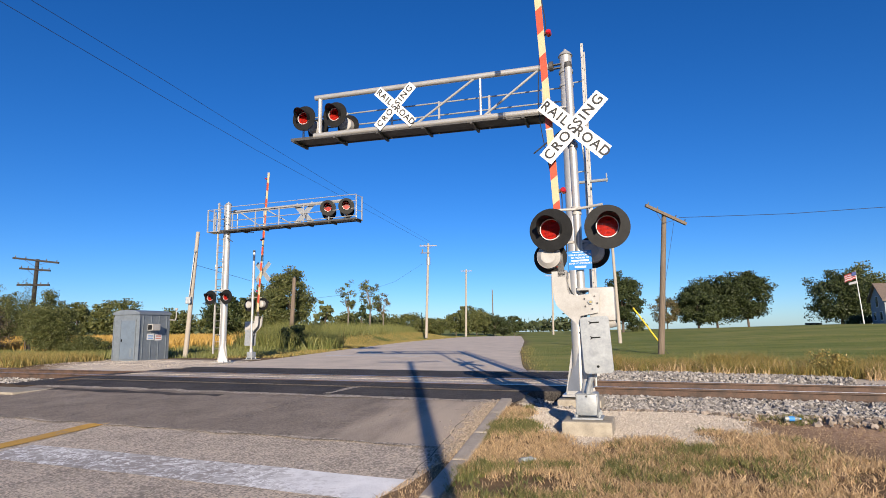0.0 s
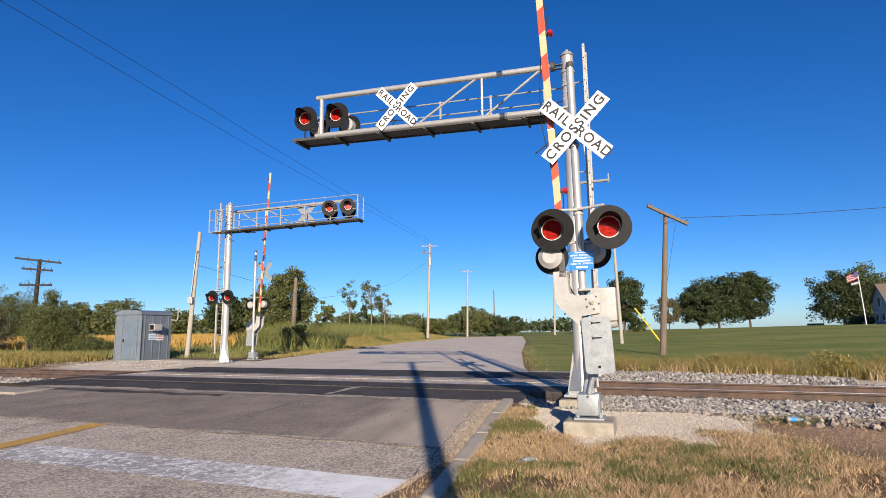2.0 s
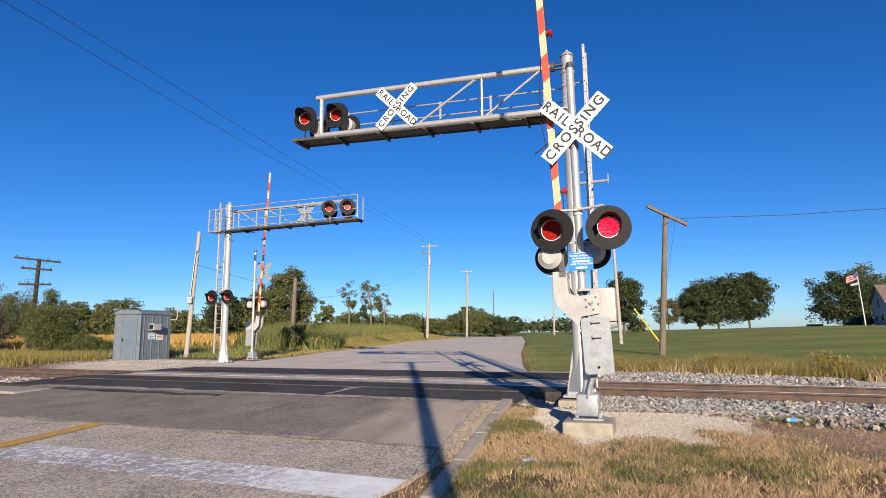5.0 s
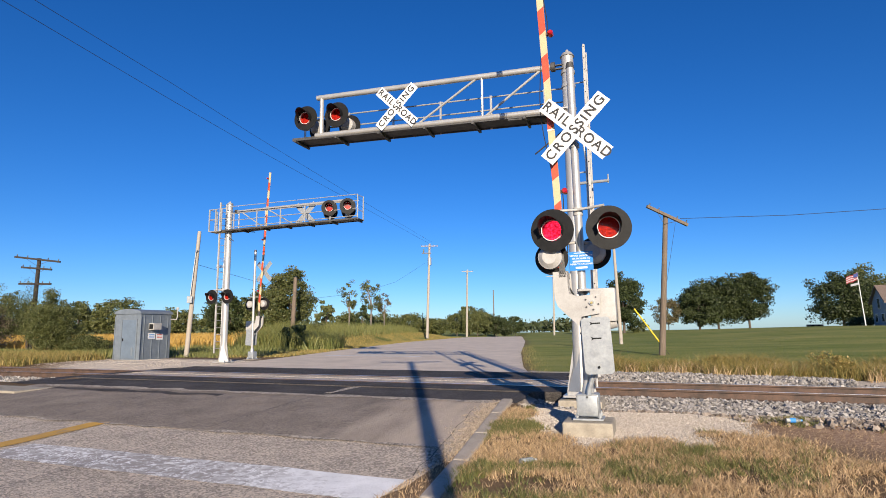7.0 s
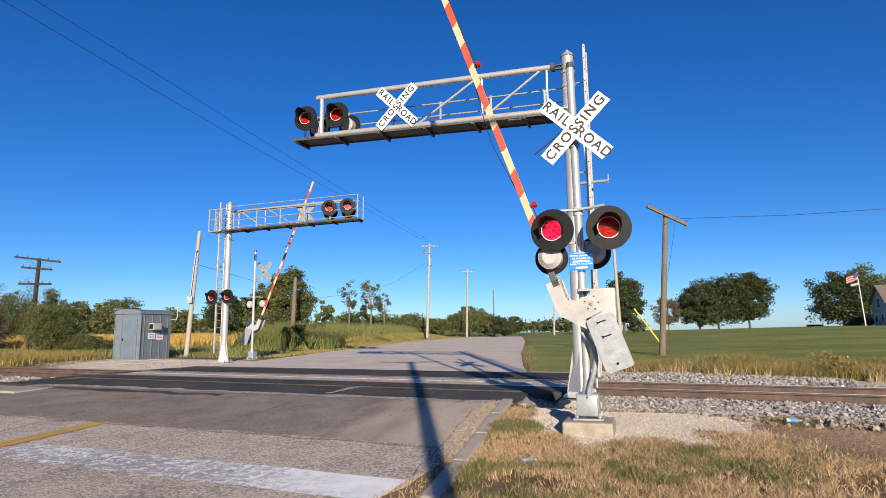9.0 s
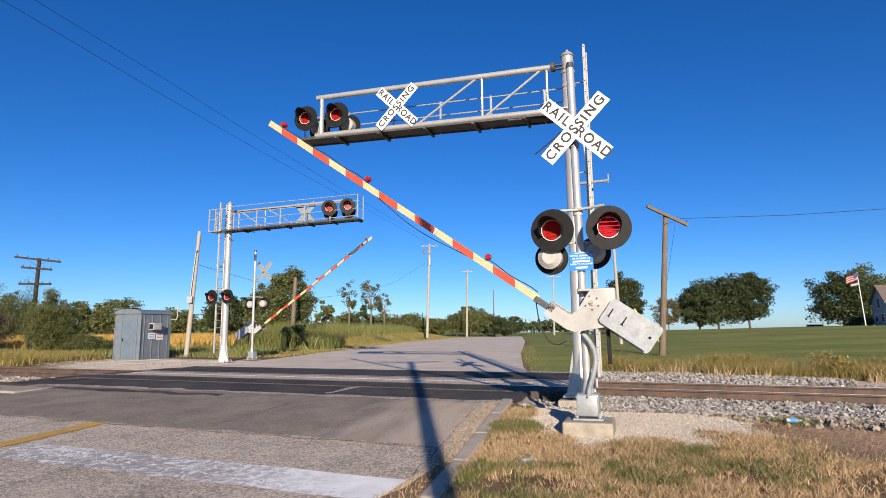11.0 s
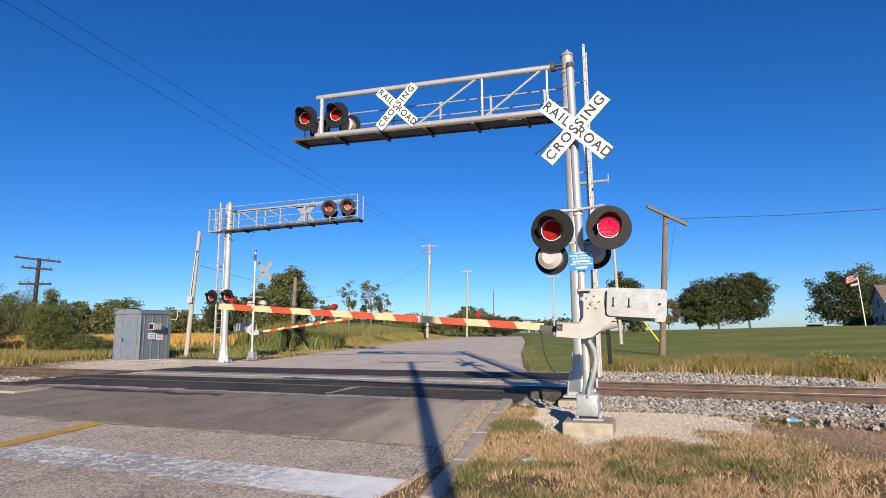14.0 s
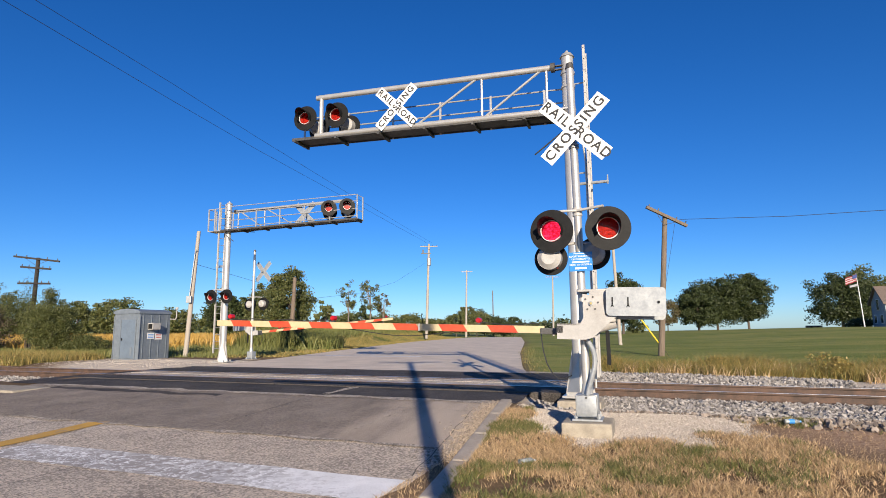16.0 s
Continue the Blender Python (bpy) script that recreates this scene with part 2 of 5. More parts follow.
def worn_patch(m, pale):
    """Wears the dark surface down to a pale sandy slab towards the kerb, with streaks along the lane."""
    nt = m.node_tree
    bs = nt.nodes["Principled BSDF"]
    tc, mp, sx, ns = (nt.nodes.new("ShaderNode" + k) for k in ("TexCoord", "Mapping", "SeparateXYZ", "TexNoise"))
    mp.inputs["Rotation"].default_value = (0, 0, radians(15))
    nt.links.new(tc.outputs["Object"], mp.inputs["Vector"])
    nt.links.new(mp.outputs[0], sx.inputs[0])
    sc = nt.nodes.new("ShaderNodeMapping")
    sc.inputs["Scale"].default_value = (2.4, 0.5, 1)
    nt.links.new(mp.outputs[0], sc.inputs["Vector"])
    nt.links.new(sc.outputs[0], ns.inputs["Vector"])
    ns.inputs["Scale"].default_value, ns.inputs["Detail"].default_value = 1.0, 8
    ad = nt.nodes.new("ShaderNodeMath")
    ad.operation = "MULTIPLY_ADD"
    nt.links.new(ns.outputs["Fac"], ad.inputs[0])
    ad.inputs[1].default_value = 3.4
    nt.links.new(sx.outputs["X"], ad.inputs[2])
    rg = nt.nodes.new("ShaderNodeMapRange")
    rg.inputs["From Min"].default_value, rg.inputs["From Max"].default_value = -2.6, -0.6
    nt.links.new(ad.outputs[0], rg.inputs["Value"])
    mx = nt.nodes.new("ShaderNodeMix")
    mx.data_type = "RGBA"
    nt.links.new(rg.outputs[0], mx.inputs[0])
    nt.links.new(bs.inputs["Base Color"].links[0].from_socket, mx.inputs[6])
    mx.inputs[7].default_value = (*pale, 1)
    nt.links.new(mx.outputs[2], bs.inputs["Base Color"])


worn_patch(M["patch"], (0.52, 0.425, 0.33))
M["stopline"] = paint("worn_white_paint", (0.93, 0.91, 0.88), (1.0, 1.5, 0.6, 1.0), (0.37, 0.335, 0.305))
# rough mineral and matt surfaces have little surface gloss
for key in ("asphalt", "patch", "tar", "broken", "soil", "stopline", "black", "concrete"):
    M[key].node_tree.nodes["Principled BSDF"].inputs["Specular IOR Level"].default_value = 0.18
M["farline"] = paint("worn_far_paint", (0.78, 0.76, 0.73), (0.5, 1.2, 0.0, 0.3), (0.40, 0.36, 0.32))
M["centreline"] = paint("worn_yellow_paint", (0.58, 0.33, 0.05), (0.62, 0.95, 0.0, 0.0), (0.3, 0.23, 0.15))


# ---- mesh helpers ----
def part(name, bm, material, parent=None, label="", m=None, smooth=False):
    """Links a bmesh (or ready mesh) as one mesh object, under parent if given."""
    me = bm
    if isinstance(bm, bmesh.types.BMesh):
        bmesh.ops.recalc_face_normals(bm, faces=bm.faces)
        me = bpy.data.meshes.new(name)
        bm.to_mesh(me)
        bm.free()
    if smooth:
        me.shade_smooth()
        me.set_sharp_from_angle(angle=radians(35))
    if material and not me.materials:
        me.materials.append(M[material])
    ob = new(name, me)
    if parent:
        ob.parent = parent
    if m is not None:
        ob.matrix_basis = m
    if label:
        tagged(ob, label)
    return ob


def thing(name, m, label, category, group="", kind=""):
    ob = new(name)
    ob.matrix_basis = m
    ob.empty_display_size = 0.2
    return tagged(ob, label, category, group, kind)


def box(bm, c, s, m=None, bevel=0.0):
    mm = Matrix.Translation(c) @ (m or Matrix.Identity(4)) @ Matrix.Diagonal((*s, 1))
    g = bmesh.ops.create_cube(bm, size=1, matrix=mm)
    if bevel:
        es = list({e for v in g["verts"] for e in v.link_edges})
        bmesh.ops.bevel(bm, geom=es, offset=bevel, segments=2, affect="EDGES", profile=0.6)
    return bm


def rod(bm, p, q, r, r2=None, seg=12, caps=True):
    p, q = Vector(p), Vector(q)
    m = Matrix.Translation((p + q) / 2) @ (q - p).to_track_quat("Z", "Y").to_matrix().to_4x4()
    bmesh.ops.create_cone(bm, cap_ends=caps, segments=seg, radius1=r, radius2=r if r2 is None else r2, depth=(q - p).length, matrix=m)
    return bm


def tube(bm, pts, r, seg=8):
    pts = [Vector(p) for p in pts]
    for a, b in zip(pts, pts[1:]):
        rod(bm, a, b, r, seg=seg)
    return bm


def prism(bm, outline, y0, y1):
    """An outline in x and z, made solid from y0 to y1."""
    a = [bm.verts.new((x, y0, z)) for x, z in outline]
    b = [bm.verts.new((x, y1, z)) for x, z in outline]
    bm.faces.new(a)
    bm.faces.new(b[::-1])
    for i in range(len(a)):
        j = (i + 1) % len(a)
        bm.faces.new((a[i], b[i], b[j], a[j]))
    return bm


def ring(bm, r0, r1, y0, y1, seg=32):
    """A flat ring round the y axis."""
    loops = []
    for r, y in ((r0, y0), (r1, y0), (r1, y1), (r0, y1)):
        loops.append([bm.verts.new((r * math.cos(2 * math.pi * i / seg), y, r * math.sin(2 * math.pi * i / seg))) for i in range(seg)])
    for a, b in zip(loops, loops[1:] + loops[:1]):
        for i in range(seg):
            j = (i + 1) % seg
            bm.faces.new((a[i], a[j], b[j], b[i]))
    return bm


def B():
    return bmesh.new()


def lettering(text, size, material, parent, m, name="lettering", spacing=1.0):
    cu = bpy.data.curves.new("letters", "FONT")
    cu.body, cu.size, cu.align_x, cu.align_y, cu.extrude = text, size, "CENTER", "CENTER", 0.0015
    cu.space_character = spacing
    cu.offset = size * 0.012
    tmp = new("letters", cu)
    bpy.context.view_layer.update()
    me = bpy.data.meshes.new_from_object(tmp.evaluated_get(bpy.context.evaluated_depsgraph_get()))
    bpy.data.objects.remove(tmp)
    me.materials.clear()
    return part(name, me, material, parent, "", m)


rng = np.random.default_rng(7)


def raw_mesh(name, v, f):
    me = bpy.data.meshes.new(name)
    me.from_pydata(v.tolist(), [], f)
    return me


def blades(name, xy, zf, h0, h1, w, material, label, lean=0.5, category="grass"):
    """Many single blades on the ground, one bent triangle pair each."""
    n = len(xy)
    base = np.column_stack([xy, zf(xy[:, 0], xy[:, 1]) - 0.01])
    h = rng.uniform(h0, h1, n)
    a = rng.uniform(0, 2 * math.pi, n)
    side = np.column_stack([np.cos(a), np.sin(a), np.zeros(n)]) * (w * rng.uniform(0.6, 1.3, n))[:, None]
    b = rng.uniform(0, 2 * math.pi, n)
    ln = (lean * h * rng.uniform(0.2, 1.0, n))[:, None] * np.column_stack([np.cos(b), np.sin(b), np.zeros(n)])
    up = np.column_stack([np.zeros(n), np.zeros(n), h])
    mid = base + ln * 0.35 + up * 0.6
    tip = base + ln + up
    v = np.stack([base - side, base + side, mid + side * 0.6, mid - side * 0.6, tip], 1).reshape(-1, 3)
    f = []
    for i in range(0, 5 * n, 5):
        f.append((i, i + 1, i + 2, i + 3))
        f.append((i + 3, i + 2, i + 4))
    return tagged(part(name, raw_mesh(name, v, f), material), label, category, kind="stuff")


def leaves_mesh(name, centres, size, flat=0.0):
    """Many small leaf cards about the given points."""
    n = len(centres)
    u = rng.normal(size=(n, 3))
    u /= np.linalg.norm(u, axis=1)[:, None]
    w = rng.normal(size=(n, 3))
    w -= (w * u).sum(1)[:, None] * u
    w /= np.linalg.norm(w, axis=1)[:, None]
    s = (size * rng.uniform(0.5, 1.3, n))[:, None]
    v = np.stack([centres - u * s, centres + w * s * 0.55, centres + u * s, centres - w * s * 0.55], 1).reshape(-1, 3)
    return raw_mesh(name, v, [(i, i + 1, i + 2, i + 3) for i in range(0, 4 * n, 4)])


def clumps(n, k, rx, ry, rz, cz, spread, base=-0.75):
    """Leaf points: k clumps on an uneven ellipsoid, n points in all."""
    d = rng.normal(size=(k, 3))
    d /= np.linalg.norm(d, axis=1)[:, None]
    d[:, 2] = np.maximum(d[:, 2], base)
    r = rng.uniform(0.45, 1.0, k) ** 0.6 * rng.uniform(0.74, 1.16, k)
    c = d * r[:, None] * np.array([rx, ry, rz]) + np.array([0, 0, cz])
    i = rng.integers(0, k, n)
    sp = spread * rng.uniform(0.5, 1.3, k)[i][:, None]
    q = np.clip(rng.normal(size=(n, 3)), -1.6, 1.6) * sp * np.array([1, 1, 0.75]) * 0.6
    return c[i] + q, c


def tree(name, x, y, z, height, rx, rz, leaf, label, n=4200, k=60, trunk=0.25, crown_base=0.25, size=0.3, limbs=7, bark="bark", spread=None, category="tree", ry=None):
    t = thing(name, pose(x, y, z, 0, 0, random.uniform(0, 360)), label, category)
    cz = height - rz
    pts, c = clumps(n, k, rx, ry or rx, rz, cz, spread or rx * 0.24)
    pts = pts[pts[:, 2] > height * crown_base * 0.6]
    bm = B()
    top = cz + rz * 0.3
    rod(bm, (0, 0, -0.3), (0.05 * height * 0.3, 0, cz * 0.7), trunk, trunk * 0.7, 10)
    rod(bm, (0.05 * height * 0.3, 0, cz * 0.7), (0, 0, top), trunk * 0.7, trunk * 0.2, 8)
    for j in range(min(limbs, k)):
        p = Vector(c[j])
        s = Vector((0, 0, min(cz * 0.75, p.z * 0.6)))
        mid = (s + p) / 2 + Vector((0, 0, 0.06 * height))
        rod(bm, s, mid, trunk * 0.4, trunk * 0.25, 6)
        rod(bm, mid, p, trunk * 0.25, trunk * 0.06, 6)
    part("trunk", bm, bark, t)
    part("crown", leaves_mesh("crown", pts, size), leaf, t)
    return t


# ---- the lie of the land ----
NX, NY = 0.3746, 0.9272      # across the track, away from the tripod
S_TRACK = 13.5


def smooth(a, b, x):
    t = np.clip((np.asarray(x, float) - a) / (b - a), 0, 1)
    return t * t * (3 - 2 * t)


RIGHT = [(-30, -9.12), (-5, -2.87), (5.5, -0.25), (10.8, 1.07), (11.8, 1.40), (14.9, 2.35), (19.75, 2.72), (31.3, 4.2), (58.7, 8.36), (91, 12.5), (130, 17.5), (200, 27)]
LEFT = [(-30, -20.2), (5.35, -12.9), (14.4, -11.05), (18, -10.2), (23, -9.0), (27.3, -8.2), (41, -6.7), (62, -4.0), (104.6, 5.4), (130, 11), (200, 20)]


def edge_r(y):
    return np.interp(y, [p[0] for p in RIGHT], [p[1] for p in RIGHT])


def edge_l(y):
    return np.interp(y, [p[0] for p in LEFT], [p[1] for p in LEFT])


def road_z(x, y):
    s = NX * np.asarray(x, float) + NY * np.asarray(y, float)
    return 0.3 * smooth(4.5, 12.0, s) - 0.0011 * np.maximum(np.asarray(y, float) - 88, 0) ** 1.6


def ground_z(x, y):
    x, y = np.asarray(x, float), np.asarray(y, float)
    s = NX * x + NY * y
    z = 0.3 * smooth(4.5, 12.0, s)
    dr, dl = x - edge_r(y), edge_l(y) - x
    near = 1 - smooth(8, 10.5, s)
    z = z + (0.045 * near) * smooth(0.1, 0.4, dr)
    z = z - 0.22 * smooth(0.1, 0.8, dr) * smooth(9.5, 11.2, s) * (1 - smooth(14.9, 16.3, s))
    z = z - 0.20 * smooth(0.5, 1.5, dl) * smooth(10.5, 11.5, s) * (1 - smooth(15.5, 17, s))
    z = z + 1.25 * (0.45 + 0.55 * smooth(0.36, 0.74, x / np.maximum(y, 1.0))) * smooth(1, 25, dr) * smooth(20, 105, s)
    z = z - 16 * smooth(150, 700, y) * smooth(20, 60, x)
    z = z + 1.3 * smooth(1.5, 6, dl) * smooth(34, 52, y) * (1 - smooth(75, 110, y)) * (1 - smooth(6, 14, dl))
    z = z + 0.7 * smooth(3, 20, dl) * smooth(50, 110, y)
    inside = (dr < 0.05) & (dl < 0.05)
    z = np.where(inside, road_z(x, y) - 0.05, z)
    z = z + np.where(inside, 0, 0.02 * np.sin(x * 2.1 + 0.7 * y) * np.sin(y * 1.7 - 0.4 * x))
    return z


def pad_r(x, y):
    """1 on the rim of the gravel patch about the signal bases."""
    w = 0.10 * np.sin(x * 5.1 + y * 2.0) + 0.07 * np.sin(y * 7.3 - x * 3.0)
    return np.sqrt(((x - 2.65) / 2.0) ** 2 + ((y - 9.0) / 1.75) ** 2) + w + 0.9 * np.maximum(0, 1.72 - x) * (y < 10)


def axis_points(lo, hi, fine_lo, fine_hi, step, n):
    a = np.arange(fine_lo, fine_hi, step)
    t = np.linspace(0, 1, n)[1:] ** 2.2
    return np.concatenate([(fine_lo - t * (fine_lo - lo))[::-1], a, fine_hi + t * (hi - fine_hi)])


def build_ground():
    gx, gy = axis_points(-900, 900, -26, 18, 0.35, 40), axis_points(-120, 1600, 2, 34, 0.35, 60)
    X, Y = np.meshgrid(gx, gy)
    Z = ground_z(X, Y)
    v = np.column_stack([X.ravel(), Y.ravel(), Z.ravel()])
    w = len(gx)
    i = (np.arange(len(gy) - 1)[:, None] * w + np.arange(w - 1)[None]).ravel()
    me = raw_mesh("ground", v, np.column_stack([i, i + 1, i + w + 1, i + w]).tolist())
    me.shade_smooth()
    s = NX * X + NY * Y
    dr = X - edge_r(Y)
    lawn = smooth(16.2, 17.4, s) * smooth(0.0, 0.5, dr) + smooth(60, 75, Y) * (1 - smooth(-1, 1, dr))
    pad = (1 - smooth(0.8, 1.05, pad_r(X, Y))) * smooth(-0.2, 0.2, dr) + smooth(10.2, 10.8, s) * (1 - smooth(17.2, 17.9, s)) * smooth(-1, 0.2, dr)
    lawn = lawn + 0.6 * smooth(29, 36, Y) * smooth(-0.2, 0.4, edge_l(Y) - X) * (1 - smooth(4, 7, edge_l(Y) - X))
    padl = smooth(15.5, 16.2, s) * (1 - smooth(20.3, 21.5, s + 0.12 * (X + 9))) * (1 - smooth(-8, -6, X)) * smooth(-17.5, -15, X)
    bare = smooth(7.0, 8.6, s) * (1 - smooth(9.8, 11, s)) * smooth(3.5, 5.5, X)
    for key, val in (("lawn", lawn), ("gravel_pad", np.clip(pad + padl, 0, 1)), ("bare", bare)):
        at = me.attributes.new(key, "FLOAT", "POINT")
        at.data.foreach_set("value", np.clip(val, 0, 1).ravel().astype(np.float32))
    m = mat("ground_soil", (0.24, 0.16, 0.09), (0.10, 0.068, 0.038), 0.95, scale=0.9, fine=26, bump=0.8, mix=0.7)
    nt = m.node_tree
    bs = nt.nodes["Principled BSDF"]

    def layer(key, a, b, sc, stretch=(1, 1, 1)):
        at = nt.nodes.new("ShaderNodeAttribute")
        at.attribute_name = key
        tc = nt.nodes.new("ShaderNodeTexCoord")
        ns = nt.nodes.new("ShaderNodeTexNoise")
        ns.inputs["Scale"].default_value, ns.inputs["Detail"].default_value = sc, 9
        ns.inputs["Roughness"].default_value = 0.7
        mp = nt.nodes.new("ShaderNodeMapping")
        mp.inputs["Scale"].default_value = stretch
        nt.links.new(tc.outputs["Object"], mp.inputs["Vector"])
        nt.links.new(mp.outputs[0], ns.inputs[0])
        rp = nt.nodes.new("ShaderNodeMix")
        rp.data_type = "RGBA"
        rg = nt.nodes.new("ShaderNodeMapRange")
        rg.inputs["From Min"].default_value, rg.inputs["From Max"].default_value = 0.35, 0.65
        nt.links.new(ns.outputs[0], rg.inputs[0])
        nt.links.new(rg.outputs[0], rp.inputs[0])
        rp.inputs[6].default_value, rp.inputs[7].default_value = (*a, 1), (*b, 1)
        mx = nt.nodes.new("ShaderNodeMix")
        mx.data_type = "RGBA"
        nt.links.new(at.outputs["Fac"], mx.inputs[0])
        nt.links.new(bs.inputs["Base Color"].links[0].from_socket, mx.inputs[6])
        nt.links.new(rp.outputs[2], mx.inputs[7])
        nt.links.new(mx.outputs[2], bs.inputs["Base Color"])

    layer("lawn", (0.115, 0.165, 0.030), (0.31, 0.285, 0.085), 0.24, (0.35, 1.3, 1))
    layer("bare", (0.24, 0.14, 0.085), (0.52, 0.365, 0.245), 16)
    layer("gravel_pad", (0.62, 0.54, 0.455), (0.32, 0.275, 0.225), 60)
    bs.inputs["Specular IOR Level"].default_value = 0.12
    me.materials.append(m)
    tagged(part("ground", me, None), "dry verge, mown green field and gravel ground", "ground", kind="structure")


def strip(name, ys, xl, xr, dz, material, across=10, zf=road_z, thick=0.0):
    """A surface draped over the road between two edges."""
    v, f = [], []
    for y in ys:
        for j in range(across + 1):
            x = xl(y) + (xr(y) - xl(y)) * j / across
            v.append((x, y, float(zf(x, y)) + dz))
    w = across + 1
    for i in range(len(ys) - 1):
        for j in range(across):
            a = i * w + j
            f.append((a, a + 1, a + w + 1, a + w))
    me = raw_mesh(name, np.array(v), f)
    me.shade_smooth()
    return part(name, me, material)


def skew_patch(name, corners_s, us, dz, material, label="", rough=0.0):
    """A draped patch bounded along the track direction: s from, to; u from, to."""
    (s0, s1), (u0, u1) = corners_s, us
    ns, nu = max(2, int((s1 - s0) / 0.25)), max(2, int((u1 - u0) / 0.4))
    v, f = [], []
    for i in range(ns + 1):
        for j in range(nu + 1):
            s, u = s0 + (s1 - s0) * i / ns, u0 + (u1 - u0) * j / nu
            if rough and i in (0, ns):
                s += rough * noise.noise((u * 1.3, i * 3.1, 4.0)) + rough * 0.5 * noise.noise((u * 4.3, i * 3.1, 1.0))
            if rough and j in (0, nu):
                u += rough * noise.noise((s * 1.7, j * 2.3, 9.0))
            x, y = s * NX + u * NY, s * NY - u * NX
            v.append((x, y, float(road_z(x, y)) + dz))
    w = nu + 1
    f = [(i * w + j, i * w + j + 1, (i + 1) * w + j + 1, (i + 1) * w + j) for i in range(ns) for j in range(nu)]
    return part(name, raw_mesh(name, np.array(v), f), material, None, label)


def su(s, u, z=0.0):
    return (s * NX + u * NY, s * NY - u * NX, z)


TR = pose(0, 0, 0, 0, 0, -22.0)   # track frame: x along the rails, y across
HEAD = 0.338                        # rail head height


# ---- road, kerbs, crossing ----
def build_road():
    ys = np.concatenate([np.arange(-30, 2, 4), np.arange(2, 34, 0.5), np.arange(34, 200, 3)])
    tagged(strip("road", ys, edge_l, edge_r, 0.0, "asphalt", 24), "pale grey worn asphalt road with cracks", "road", kind="structure")
    p = skew_patch("asphalt_patch", (7.04, 10.35), (-15.9, -2.80), 0.006, "patch", rough=0.07)
    tagged(p, "dark grey asphalt patch, worn pale and sandy towards the kerb", "road", kind="structure")
    p = skew_patch("crossing_surface", (10.3, 16.9), (-17.2, -2.75), 0.012, "tar", rough=0.14)
    tagged(p, "black asphalt of the level crossing", "road", kind="structure")
    p = skew_patch("tar_strip", (9.72, 9.98), (-14.7, -9.2), 0.010, "tar", rough=0.16)
    tagged(p, "thin black tar strip laid over the road", "road", kind="structure")
    p = skew_patch("stop_line", (4.92, 5.67), (-8.72, -2.72), 0.008, "stopline", rough=0.04)
    tagged(p, "worn cracked white stop line", "road marking", kind="structure")
    for s0, s1, u0, u1 in ((10.14, 10.36, -15.4, -2.95), (7.0, 7.05, -15.8, -2.9), (10.5, 12.2, -7.02, -6.86)):
        p = skew_patch("broken_edge", (s0, s1), (u0, u1), 0.016, "broken", rough=0.16)
        tagged(p, "pale crumbling edge between road surfaces", "road", kind="structure")
    # past the crossing the road gets a paler colour than the near lanes
    v, f, cols = [], [], 16
    rows = np.concatenate([np.arange(16.2, 40, 0.5), np.arange(40, 200, 3)])
    for r in rows:
        tilt = 0.404 * (1 - float(smooth(20, 60, r)))
        xr = float(edge_r(r)) - 0.02
        xl = float(edge_l(r + tilt * 12)) + 0.02
        for j in range(cols + 1):
            x = xl + (xr - xl) * j / cols
            y = r + tilt * (xr - x) + 0.12 * noise.noise((x * 1.1, r, 3.0))
            v.append((x, y, float(road_z(x, y)) + 0.006))
    w = cols + 1
    f = [(i * w + j, i * w + j + 1, (i + 1) * w + j + 1, (i + 1) * w + j) for i in range(len(rows) - 1) for j in range(cols)]
    me = raw_mesh("far_road", np.array(v), f)
    me.shade_smooth()
    tagged(part("far_road", me, "farasphalt"), "paler road surface past the crossing", "road", kind="structure")
    p = skew_patch("far_stop_line", (25.5, 26.1), (-17.2, -11.6), 0.010, "farline", rough=0.05)
    tagged(p, "pale worn stop line past the crossing", "road marking", kind="structure")
    c = lambda y: -6.25 + 0.33 * (y - 8.9)
    p = strip("centre_line", np.arange(4.0, 10.05, 0.3), lambda y: c(y) - 0.21, lambda y: c(y) + 0.17, 0.010, "centreline", 3)
    tagged(p, "faded yellow centre line", "road marking", kind="structure")
    p = strip("gutter_soil", np.arange(3.6, 7.6, 0.15), lambda y: float(edge_r(y)) + 0.02 - 0.24 * (7.7 - y) * (0.8 + 0.35 * noise.noise((y * 2.2, 1.0, 0))), lambda y: float(edge_r(y)) + 0.03, 0.011, "soil", 4)
    tagged(p, "brown soil washed into the gutter", "soil", kind="structure")
    # panels and flangeways between and beside the rails
    deck = thing("crossing_panels", TR, "worn grey rubber panels set between the rails", "crossing panel", kind="structure")
    for s0, s1, mt in ((11.65, 12.64, "tar"), (12.86, 13.44, "asphalt"), (13.52, 14.10, "asphalt"), (14.36, 15.3, "tar")):
        u = -16.4
        while u < -3.0:
            bm = B()
            box(bm, (u + 1.2, (s0 + s1) / 2, HEAD - 0.106), (2.38, s1 - s0, 0.2), bevel=0.012)
            part("panel", bm, mt, deck)
            u += 2.4
